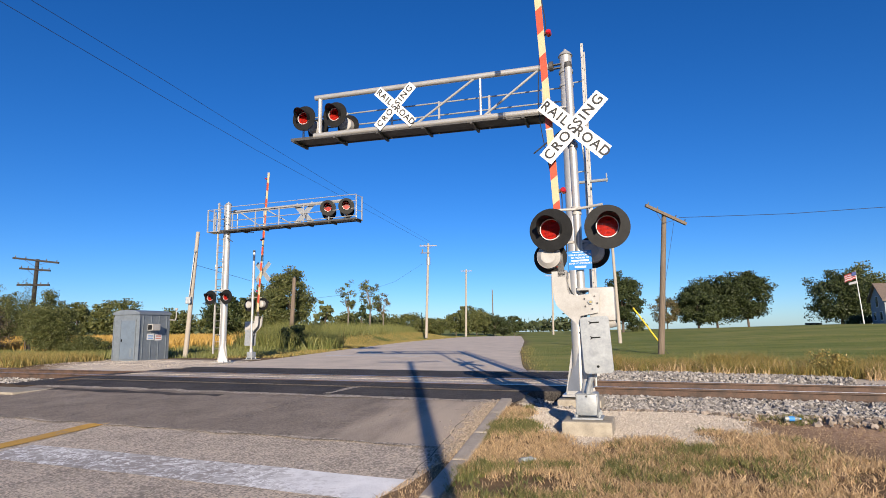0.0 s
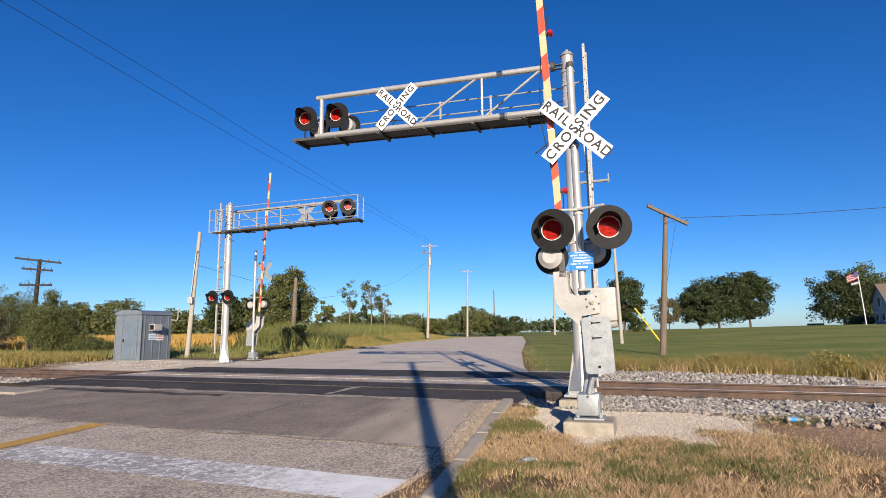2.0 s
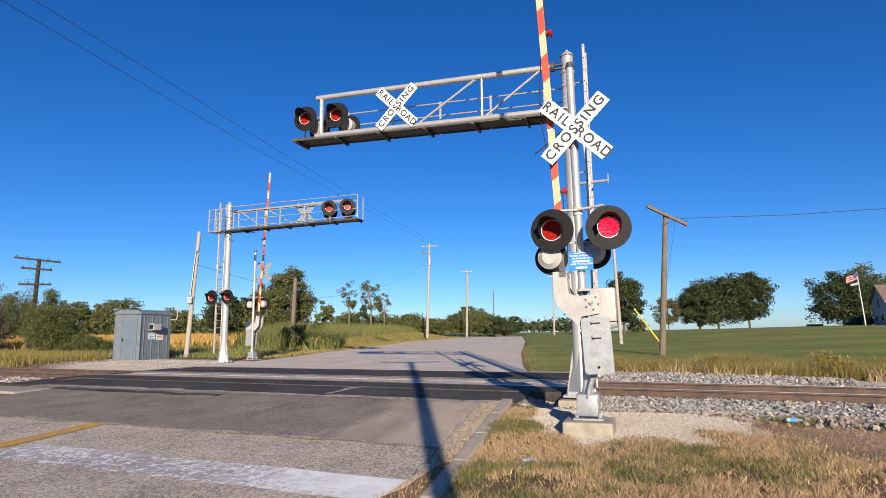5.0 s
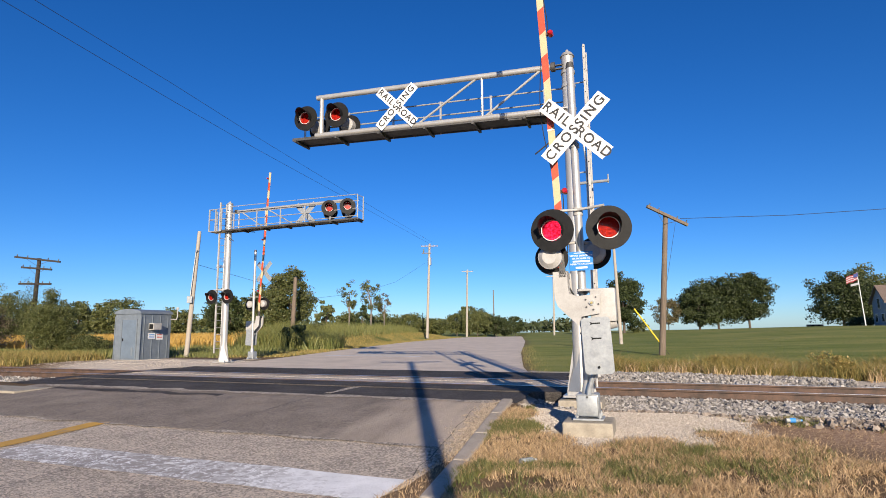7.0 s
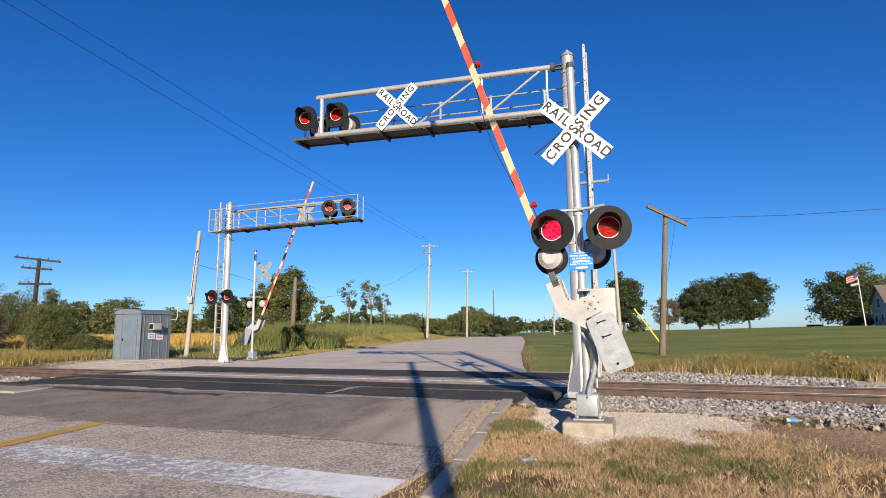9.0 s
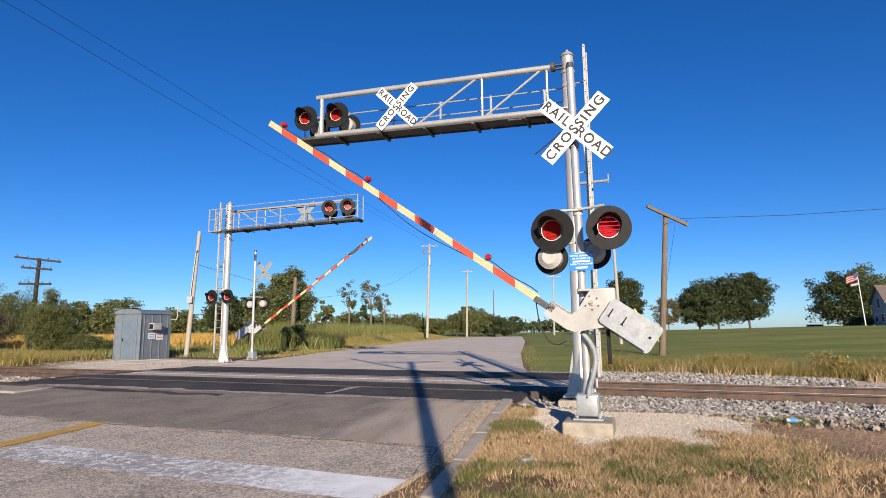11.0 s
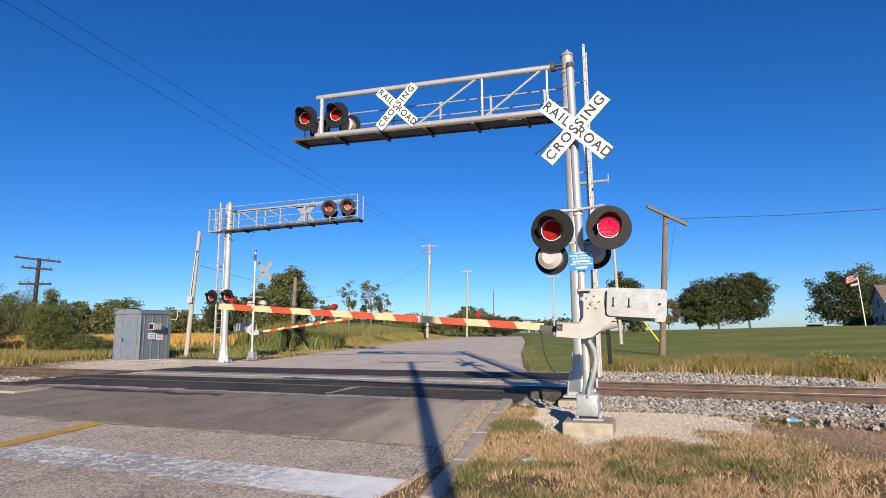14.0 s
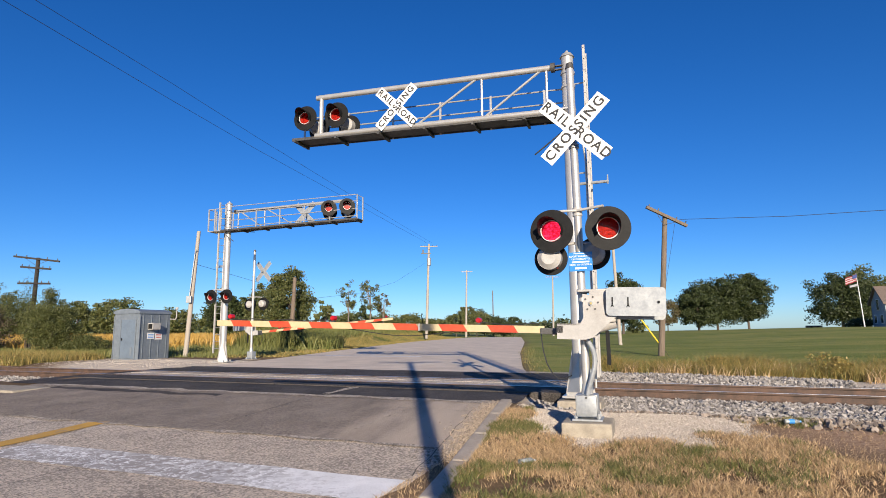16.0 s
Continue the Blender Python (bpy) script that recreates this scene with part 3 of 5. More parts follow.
    # pale crumbled cracks over the dark patch
    for k, (s0, s1, u0, u1) in enumerate(((7.1, 10.2, -6.98, -6.9), (7.4, 9.9, -4.6, -4.4), (9.1, 9.2, -9.6, -6.9), (8.3, 8.36, -12.5, -10.6), (8.0, 8.05, -5.9, -4.4), (9.4, 9.44, -4.7, -3.2))):
        bm = B()
        n = 40
        vs = []
        for i in range(n + 1):
            t = i / n
            q, u = s0 + (s1 - s0) * t, u0 + (u1 - u0) * t
            d = 0.10 * noise.noise((t * 6, k * 7.1, 0)) + 0.04 * noise.noise((t * 25, k, 5))
            h = 0.002 + 0.022 * max(0.0, noise.noise((t * 11, k * 3.0, 8)) + 0.15)
            along = (s1 - s0) > (u1 - u0)
            x0, y0, _ = su(q if along else q + d, u + d if along else u)
            ox, oy = (NY * h, -NX * h) if along else (NX * h, NY * h)
            vs.append([bm.verts.new((x0 + e * ox, y0 + e * oy, float(road_z(x0, y0)) + 0.015)) for e in (-1, 1)])
        for a, b in zip(vs, vs[1:]):
            bm.faces.new((a[0], a[1], b[1], b[0]))
        tagged(part("road_crack", bm, "broken"), "pale crumbled crack in the asphalt patch", "road crack", kind="structure")
    # sealed cracks along and across the lanes
    for k, (y0, y1, x0, sl) in enumerate(((3.0, 9.2, -5.6, 0.285), (-2, 9.0, -9.6, 0.2056), (9.2, 12.1, -3.83, 0.40), (6.4, 10.3, -0.36, 0.235), (9.3, 13.2, -7.2, 0.16))):
        bm = B()
        pts = [(x0 + sl * (y - y0) + 0.05 * noise.noise((y * 2.0, k * 5.0, 0)), y) for y in np.arange(y0, y1, 0.12)]
        vs = []
        for x, y in pts:
            h = 0.004 + 0.010 * abs(noise.noise((y * 3, k, 2)))
            vs.append([bm.verts.new((x + d, y, float(road_z(x, y)) + 0.013)) for d in (-h, h)])
        for a, b in zip(vs, vs[1:]):
            bm.faces.new((a[0], a[1], b[1], b[0]))
        tagged(part("road_crack", bm, "crack"), "dark irregular crack in the asphalt", "road crack", kind="structure")


def kerb(pts, label):
    """Kerb stones one after another along a line of points."""
    k = thing("kerb", Matrix.Identity(4), label, "kerb", kind="structure")
    for (x0, y0), (x1, y1) in zip(pts, pts[1:]):
        L = math.hypot(x1 - x0, y1 - y0)
        n = max(1, round(L / 1.5))
        for i in range(n):
            a, b = i / n, (i + 1) / n
            p, q = (x0 + (x1 - x0) * a, y0 + (y1 - y0) * a), (x0 + (x1 - x0) * b, y0 + (y1 - y0) * b)
            z0, z1 = float(road_z(*p)), float(road_z(*q))
            bm = B()
            box(bm, (0, 0, 0), (L / n - 0.008, 0.20, 0.34), bevel=0.03)
            ang = math.degrees(math.atan2(q[1] - p[1], q[0] - p[0]))
            tilt = -math.degrees(math.atan2(z1 - z0, L / n))
            part("kerb_stone", bm, "concrete", k, m=pose((p[0] + q[0]) / 2, (p[1] + q[1]) / 2, (z0 + z1) / 2 - 0.105, 0, tilt, ang))


def rail_profile():
    h = [(-0.076, 0), (0.076, 0), (0.076, 0.012), (0.012, 0.03), (0.009, 0.13), (0.036, 0.145), (0.036, 0.172), (0.03, 0.18), (-0.03, 0.18), (-0.036, 0.172), (-0.036, 0.145), (-0.009, 0.13), (-0.012, 0.03), (-0.076, 0.012)]
    return h


def build_track():
    for s in (12.75, 14.25):
        r = thing("rail", TR @ pose(0, s, HEAD - 0.18), "rusty brown steel rail with polished head", "rail", "rails of the track", "structure")
        bm = B()
        u0, u1 = -150, 110
        pr = rail_profile()
        a = [bm.verts.new((u0, y, z)) for y, z in pr]
        b = [bm.verts.new((u1, y, z)) for y, z in pr]
        for i in range(len(pr)):
            j = (i + 1) % len(pr)
            bm.faces.new((a[i], b[i], b[j], a[j]))
        part("rail_body", bm, "rail", r)
        bm = B()
        box(bm, ((u0 + u1) / 2, 0, 0.181), (u1 - u0, 0.05, 0.004))
        part("rail_head", bm, "railtop", r)
        for u in (-17.8, 6.5):
            bm = B()
            box(bm, (u, -0.03, 0.085), (0.9, 0.02, 0.07), bevel=0.006)
            for q in range(4):
                rod(bm, (u - 0.33 + q * 0.22, -0.035, 0.085), (u - 0.33 + q * 0.22, -0.065, 0.085), 0.018, seg=6)
            part("joint_bar", bm, "rail", r)
    # sleepers: the nearest singly, the rest joined
    tie = B()
    box(tie, (0, 0, 0), (0.22, 2.55, 0.17), bevel=0.012)
    me = bpy.data.meshes.new("tie")
    tie.to_mesh(me)
    tie.free()
    for k in range(60):
        u = -2.2 + 0.54 * k if k < 34 else -17.8 - 0.54 * (k - 34)
        t = part("railway_tie", me, "tie", None, "", TR @ pose(u, S_TRACK + random.uniform(-0.02, 0.02), HEAD - 0.28, 0, 0, random.uniform(-1, 1)))
        tagged(t, "dark creosoted timber tie bedded in ballast", "railway tie", "ties of the track", "structure")
    # bed of broken stone
    bm = B()
    us = np.concatenate([np.arange(-150, -17, 2.0), np.arange(-17, 22, 0.4), np.arange(22, 110, 2.0)])
    prof = [(-2.9, -0.28), (-2.3, -0.12), (-1.5, 0.13), (-1.1, 0.135), (0, 0.13), (1.1, 0.135), (1.5, 0.13), (2.2, 0.09), (2.9, 0.02)]
    rows = []
    for u in us:
        inroad = -17.3 < u < -2.7
        rows.append([bm.verts.new((u, S_TRACK + y, (z if not inroad else min(z, 0.02)) + (0.03 * noise.noise((u * 1.5, y * 2, 0))))) for y, z in prof])
    for a, b in zip(rows, rows[1:]):
        for j in range(len(prof) - 1):
            bm.faces.new((a[j], a[j + 1], b[j + 1], b[j]))
    tagged(part("ballast_bed", bm, "gravel", None, "", TR), "grey crushed stone track bed", "ballast", kind="structure")


def rocks(name, pts, r0, r1, material, label, category="ballast"):
    """Broken stones: uneven low solids at the given points, in one mesh."""
    bv = np.array([(x, y, z) for x in (-0.72, 0.72) for y in (-0.72, 0.72) for z in (-0.72, 0.72)])
    bf = np.array([(0, 1, 3), (0, 3, 2), (4, 6, 7), (4, 7, 5), (0, 4, 5), (0, 5, 1), (2, 3, 7), (2, 7, 6), (0, 2, 6), (0, 6, 4), (1, 5, 7), (1, 7, 3)])
    n, k = len(pts), len(bv)
    v = bv[None] * rng.uniform(0.55, 1.35, (n, 1, 3)) * rng.uniform(0.55, 1.3, (n, k, 1)) * rng.uniform(r0, r1, n)[:, None, None]
    q = rng.normal(size=(n, 4))
    q /= np.linalg.norm(q, axis=1)[:, None]
    w, i, j, h = q.T
    rot = np.array([[1 - 2 * (j * j + h * h), 2 * (i * j - h * w), 2 * (i * h + j * w)],
                    [2 * (i * j + h * w), 1 - 2 * (i * i + h * h), 2 * (j * h - i * w)],
                    [2 * (i * h - j * w), 2 * (j * h + i * w), 1 - 2 * (i * i + j * j)]])
    v = np.einsum("abn,nkb->nka", rot, v) + pts[:, None, :]
    f = (bf[None] + (np.arange(n) * k)[:, None, None]).reshape(-1, 3)
    return tagged(part(name, raw_mesh(name, v.reshape(-1, 3), f.tolist()), material), label, category, kind="stuff")


def ballast_z(ds):
    return np.interp(ds, [-2.9, -2.3, -1.5, 0, 1.5, 2.2, 2.9], [-0.28, -0.12, 0.13, 0.13, 0.13, 0.09, 0.02])


def build_stones():
    def scatter(n, u0, u1, d0, d1):
        u, d = rng.uniform(u0, u1, n), rng.uniform(d0, d1, n)
        s = S_TRACK + d
        x, y = s * NX + u * NY, s * NY - u * NX
        return np.column_stack([x, y, np.maximum(ballast_z(d), ground_z(x, y)) + rng.uniform(-0.01, 0.035, n)])
    a = np.concatenate([scatter(17000, -2.6, 7.0, -2.75, -0.85), scatter(4200, 7.0, 16, -2.6, -0.85), scatter(9500, -2.4, 3.8, 0.9, 3.9), scatter(2600, 3.8, 9, 0.9, 2.2),
                        scatter(1200, -2.4, 10, -0.6, 0.6), scatter(2600, -24, -17.2, -2.6, -0.8)])
    rocks("ballast_stones", a, 0.02, 0.047, "stone", "pale grey broken ballast stones", "ballast")
    # stones spread from the ballast over the soil
    u, q = rng.uniform(-1.6, 7.0, 5200), rng.uniform(8.4, 11.0, 5200)
    ok = q > np.interp(u, [-1.6, 0, 0.7, 2.4, 7], [10.2, 9.95, 9.4, 8.95, 8.5]) + 0.22 * np.abs(rng.normal(size=5200))
    x, y = q * NX + u * NY, q * NY - u * NX
    rocks("spread_stones", np.column_stack([x, y, ground_z(x, y) + rng.uniform(0.0, 0.03, 5200)])[ok], 0.014, 0.045, "dirtystone", "ballast stones spread over brown soil", "ballast")
    n = 80000
    x, y = rng.uniform(1.2, 6.5, n), rng.uniform(7.0, 11.6, n)
    s = NX * x + NY * y
    ok = (pad_r(x, y) < 1.0 + rng.normal(0, 0.05, n)) & (s < 11.0) & (x > edge_r(y) + 0.3)
    rocks("gravel_chips", np.column_stack([x, y, ground_z(x, y) + 0.001])[ok], 0.004, 0.012, "chip", "pale limestone gravel chips round the signal base", "gravel")
    n = 26000
    x, y = rng.uniform(-18, -7.5, n), rng.uniform(19, 33, n)
    q = NX * x + NY * y
    ok = (q > 15.7) & (q < 20.6 - 0.12 * (x + 9)) & (x < edge_l(y) - 0.1) & (rng.uniform(-18.5, -15.5, n) < x)
    rocks("apron_gravel", np.column_stack([x, y, ground_z(x, y) - 0.002])[ok], 0.006, 0.018, "chip", "pale fine gravel apron beside the hut", "gravel")
    # crumbs washed against the kerb
    n = 1500
    y = rng.uniform(6.9, 10.9, n)
    x = edge_r(y) - 0.03 - np.abs(rng.normal(0, 0.17, n))
    rocks("gutter_crumbs", np.column_stack([x, y, road_z(x, y) + 0.012]), 0.005, 0.014, "crumb", "loose stone crumbs in the gutter", "gravel")


# ---- signals ----
def signal_lamp(parent, m, dia=0.61, hood=True, open_louvre=False):
    """A flashing-light unit that faces +y: a steady light matrix behind a red lens, hidden by added slats when off.
    Returns these slats.
    """
    bm = B()
    ring(bm, 0.155, dia / 2, -0.006, 0.006, 40)
    lamp = part("signal_lamp", bm, "black", parent, "round black signal lamp with red lens", m)
    bm = B()
    ring(bm, 0.150, 0.168, -0.16, -0.008, 28)
    rod(bm, (0, -0.16, 0), (0, -0.22, 0), 0.165, 0.10, 28)
    part("housing", bm, "whitepaint", lamp, "off-white lamp housing", smooth=True)
    bm = B()
    ring(bm, 0.142, 0.151, 0.005, 0.03, 28)
    part("lens_rim", bm, "sheet", lamp)
    bm = B()
    rod(bm, (0, 0.008, 0), (0, 0.016, 0), 0.142, seg=28)
    g = part("lens", bm, "lens", lamp, "red glass lens")
    g.visible_shadow = False
    bm = B()
    rod(bm, (0, -0.11, 0), (0, -0.10, 0), 0.149, seg=28)
    part("light_matrix", bm, "led", lamp, "glowing red light matrix")
    # slats added to cover the steady light; closed, they pass for an unlit lamp
    slats = []
    for i in range(5):
        z = (i - 2) * 0.058
        w = 2 * math.sqrt(max(0.148 ** 2 - z * z, 0.0)) + 0.004
        bm = B()
        box(bm, (0, 0, 0), (min(w + 0.05, 0.294) if abs(i - 2) < 2 else w + 0.02, 0.003, 0.064))
        sl = part("added_louvre", bm, "shutter", lamp, m=pose(0, -0.045, z))
        slats.append((sl, z))
    if hood:
        bm = B()
        n = 22
        loops = []
        for i in range(n + 1):
            a = radians(-28 + 236 * i / n)
            reach = 0.10 + 0.20 * max(0.0, math.sin(a)) ** 0.8 + 0.03
            for r in (0.158, 0.163):
                loops.append((bm.verts.new((r * math.cos(a), 0.0, r * math.sin(a))), bm.verts.new((r * math.cos(a), reach, r * math.sin(a) * 0.97))))
        for i in range(0, len(loops) - 2, 2):
            for k in (0, 1):
                p, q = loops[i + k], loops[i + k + 2]
                bm.faces.new((p[0], p[1], q[1], q[0]))
            p, q, r, s = loops[i], loops[i + 1], loops[i + 2], loops[i + 3]
            bm.faces.new((p[1], q[1], s[1], r[1]))
        part("hood", bm, "black", lamp, "black visor hood", smooth=True)
    return lamp, slats


def crossbuck(parent, m, length=1.22, letters=True):
    """Two crossed blades that face +y."""
    xb = part("crossbuck", box(B(), (0, -0.09, 0), (0.05, 0.16, 0.05)), "galv", parent, "white crossbuck with black lettering", m)
    w, t = 0.229, 0.004
    for name, ang, y in (("railroad_blade", -45, 0.0), ("crossing_blade", 45, 0.007)):
        bm = B()
        box(bm, (0, 0, 0), (length, t, w))
        sign = part("blade", bm, "sheet", xb, "white reflective blade", pose(0, y, 0, 0, ang, 0))
        part("blade_back", box(B(), (0, -0.0027, 0), (length - 0.004, 0.001, w - 0.004)), "galv", sign, "bare metal back")
    if letters:
        # text reads along the blade for a viewer on the +y side
        face = Matrix(((-1, 0, 0, 0), (0, 0, 1, 0.005), (0, 1, 0, 0), (0, 0, 0, 1)))
        for txt, ang, off, y, sp in (("RAIL", -45, -0.365, 0.003, 1.25), ("ROAD", -45, 0.345, 0.003, 1.15), ("CROSSING", 45, 0.0, 0.010, 1.28)):
            rot = pose(0, y, 0, 0, ang, 0)
            lettering(txt, 0.2, "letter", xb, rot @ face @ pose(off, 0, 0), spacing=sp)
    return xb


ANGLES_NEAR = [(0, 87.9), (7.9, 87.9), (8.1, 86.5), (8.3, 83.3), (8.5, 79.2), (9, 71.4), (9.2, 68.1), (10.2, 49.7), (11.3, 30.75), (11.5, 27.95), (12, 22.0), (12.5, 16.85), (13, 12.1), (13.5, 8.3), (14, 4.9), (14.5, 4.0), (15, 3.4), (15.5, 2.8), (16, 2.3)]
ANGLES_FAR = [(0, 86.6), (7.9, 86.6), (8.1, 85.0), (8.5, 76.5), (9.0, 66.8), (9.2, 63.2), (10.2, 45.6), (11.3, 29.4), (11.5, 26.5), (12.0, 20.6), (12.5, 15.6), (13.0, 11.7), (13.5, 8.7), (14.0, 6.5), (15.0, 5.2), (16.0, 4.4)]
FIXED_SLATS, FLASH_LEFT, FLASH_RIGHT, GATES = [], [], [], []


def gate_arm(parent, piv, length, red_w):
    """The swinging arm about its pivot: arm along +x, bar below the pivot's height, weights behind."""
    bm = B()
    outline = [(0.115, 0.13), (-0.15, 0.09), (-0.18, -0.155), (-0.33, -0.17), (-0.10, -0.39), (-0.02, -0.46), (0.08, -0.49), (0.46, -0.49), (0.46, -0.28), (0.20, -0.28), (0.14, -0.26), (0.105, -0.20)]
    prism(bm, outline, 0.0, 0.02)
    prism(bm, [(0.14, -0.26), (0.20, -0.28), (0.46, -0.28), (0.46, -0.30), (0.2, -0.30), (0.13, -0.28)], -0.04, 0.02)
    prism(bm, [(-0.02, -0.46), (0.08, -0.49), (0.46, -0.49), (0.46, -0.475), (0.08, -0.475), (-0.02, -0.445)], -0.04, 0.03)
    arm = part("gate_arm", bm, "whitepaint", parent, "gate arm with red and cream bands and counterweight")
    bm = B()
    prism(bm, outline, -0.30, -0.28)
    part("rear_bracket", bm, "whitepaint", arm)
    part("pivot_nut", rod(B(), (0, 0.02, 0), (0, 0.045, 0), 0.035, seg=6), "galv", arm)
    part("pivot_bolt", rod(B(), (0, 0.045, 0), (0, 0.06, 0), 0.018, seg=8), "brass", arm)
    for k in range(5):
        a = radians(40 + k * 65)
        part("bracket_bolt", rod(B(), (0.095 * math.cos(a), 0.02, 0.09 * math.sin(a)), (0.095 * math.cos(a), 0.032, 0.09 * math.sin(a)), 0.013, seg=6), "steel", arm)
    for y, dz in ((0.03, 0.0), (-0.33, -0.04)):
        bm = B()
        o = []
        x0, x1, z0, z1, r = -0.95, -0.20, -0.165 + dz, 0.215 + dz, 0.05
        for cx, cz, a0 in ((x1 - r, z1 - r, 0), (x0 + r, z1 - r, 90), (x0 + r, z0 + r, 180), (x1 - r, z0 + r, 270)):
            o += [(cx + r * math.cos(radians(a0 + q * 22.5)), cz + r * math.sin(radians(a0 + q * 22.5))) for q in range(5)]
        prism(bm, o, y, y + 0.035)
        w = part("counterweight", bm, "galv", arm, "mottled galvanised counterweight plate")
        if y > 0:
            for cx in (-0.28, -0.48):
                bm = B()
                prism(bm, [(cx - 0.009, 0.085), (cx + 0.009, 0.085), (cx + 0.009, -0.015), (cx + 0.026, -0.055), (cx + 0.008, -0.04), (cx - 0.008, -0.04), (cx - 0.026, -0.055), (cx - 0.009, -0.015)], y + 0.034, y + 0.038)
                part("slot", bm, "black", w)
            part("weight_bolt", rod(B(), (-0.86, y + 0.034, 0.02), (-0.86, y + 0.05, 0.02), 0.018, seg=8), "black", w)
    # adapter and bar
    bm = B()
    box(bm, (0.58, -0.22, -0.39), (0.30, 0.06, 0.09), bevel=0.008)
    box(bm, (0.42, -0.13, -0.36), (0.10, 0.30, 0.12), bevel=0.01)
    part("adapter", bm, "steel", arm, "dark steel arm adapter")
    yb, zc = -0.24, -0.37
    bm = B()
    box(bm, ((0.68 + length) / 2, yb, zc), (length - 0.68, 0.028, 0.104), bevel=0.004)
    part("bar", bm, "cream", arm, "cream fibreglass bar")
    x = 1.13
    while x < length - 0.3:
        for y in (0.0145, -0.0165):
            bm = B()
            d = 0.07
            prism(bm, [(x, zc + 0.051), (x + red_w, zc + 0.051), (x + red_w - d, zc - 0.051), (x - d, zc - 0.051)], yb + y, yb + y + 0.002)
            part("red_band", bm, "redband", arm)
        x += 0.772 if x < 4.2 else 0.80
    for lx in (1.66, 4.15, length - 0.30):
        bm = B()
        zl = zc + 0.118
        rod(bm, (lx, yb + 0.045, zl), (lx, yb - 0.045, zl), 0.042, seg=14)
        rod(bm, (lx, yb + 0.07, zl), (lx, yb + 0.045, zl), 0.026, 0.042, seg=14)
        rod(bm, (lx, yb - 0.07, zl), (lx, yb - 0.045, zl), 0.026, 0.042, seg=14)
        al = part("arm_light", bm, "lightred", arm, "small red arm lamp", smooth=True)
        part("lamp_bracket", box(B(), (lx, yb, zc + 0.067), (0.05, 0.06, 0.025), bevel=0.004), "steel", al)
    bm = B()
    q = [0.75 + (length - 1.05) * i / 50 for i in range(51)]
    tube(bm, [(x, yb - 0.012, zc + 0.072 + 0.012 * math.sin(x * 9)) for x in q if x < 1.7], 0.008, 5)
    part("root_cable", bm, "cable", arm)
    bm = B()
    tube(bm, [(x, yb - 0.012, zc + 0.072 + 0.012 * math.sin(x * 9)) for x in q if x > 4.1], 0.008, 5)
    part("tip_cable", bm, "cable", arm)
    bm = B()
    span = [(1.70 + (4.15 - 1.70) * i / 14) for i in range(15)]
    tube(bm, [(x, yb - 0.03, zc - 0.04 - 0.10 * math.sin(math.pi * (x - 1.70) / 2.45) ** 2) for x in span], 0.007, 5)
    part("light_cable", bm, "cable", arm)
    for lx in (2.62,):
        bm = B()
        box(bm, (lx, yb, zc), (0.02, 0.034, 0.110))
        part("splice_band", bm, "sheet", arm)
    hang = [(0, 0, 0.02), (-0.01, 0, -0.15), (-0.03, 0, -0.32), (-0.07, 0, -0.48), (-0.14, 0.01, -0.61), (-0.22, 0.02, -0.68), (-0.31, 0.04, -0.69), (-0.42, 0.06, -0.64)]
    cable = part("hanging_cable", tube(B(), hang, 0.009, 6), "cable", arm)
    GATES.append((arm, piv, cable))
    return arm


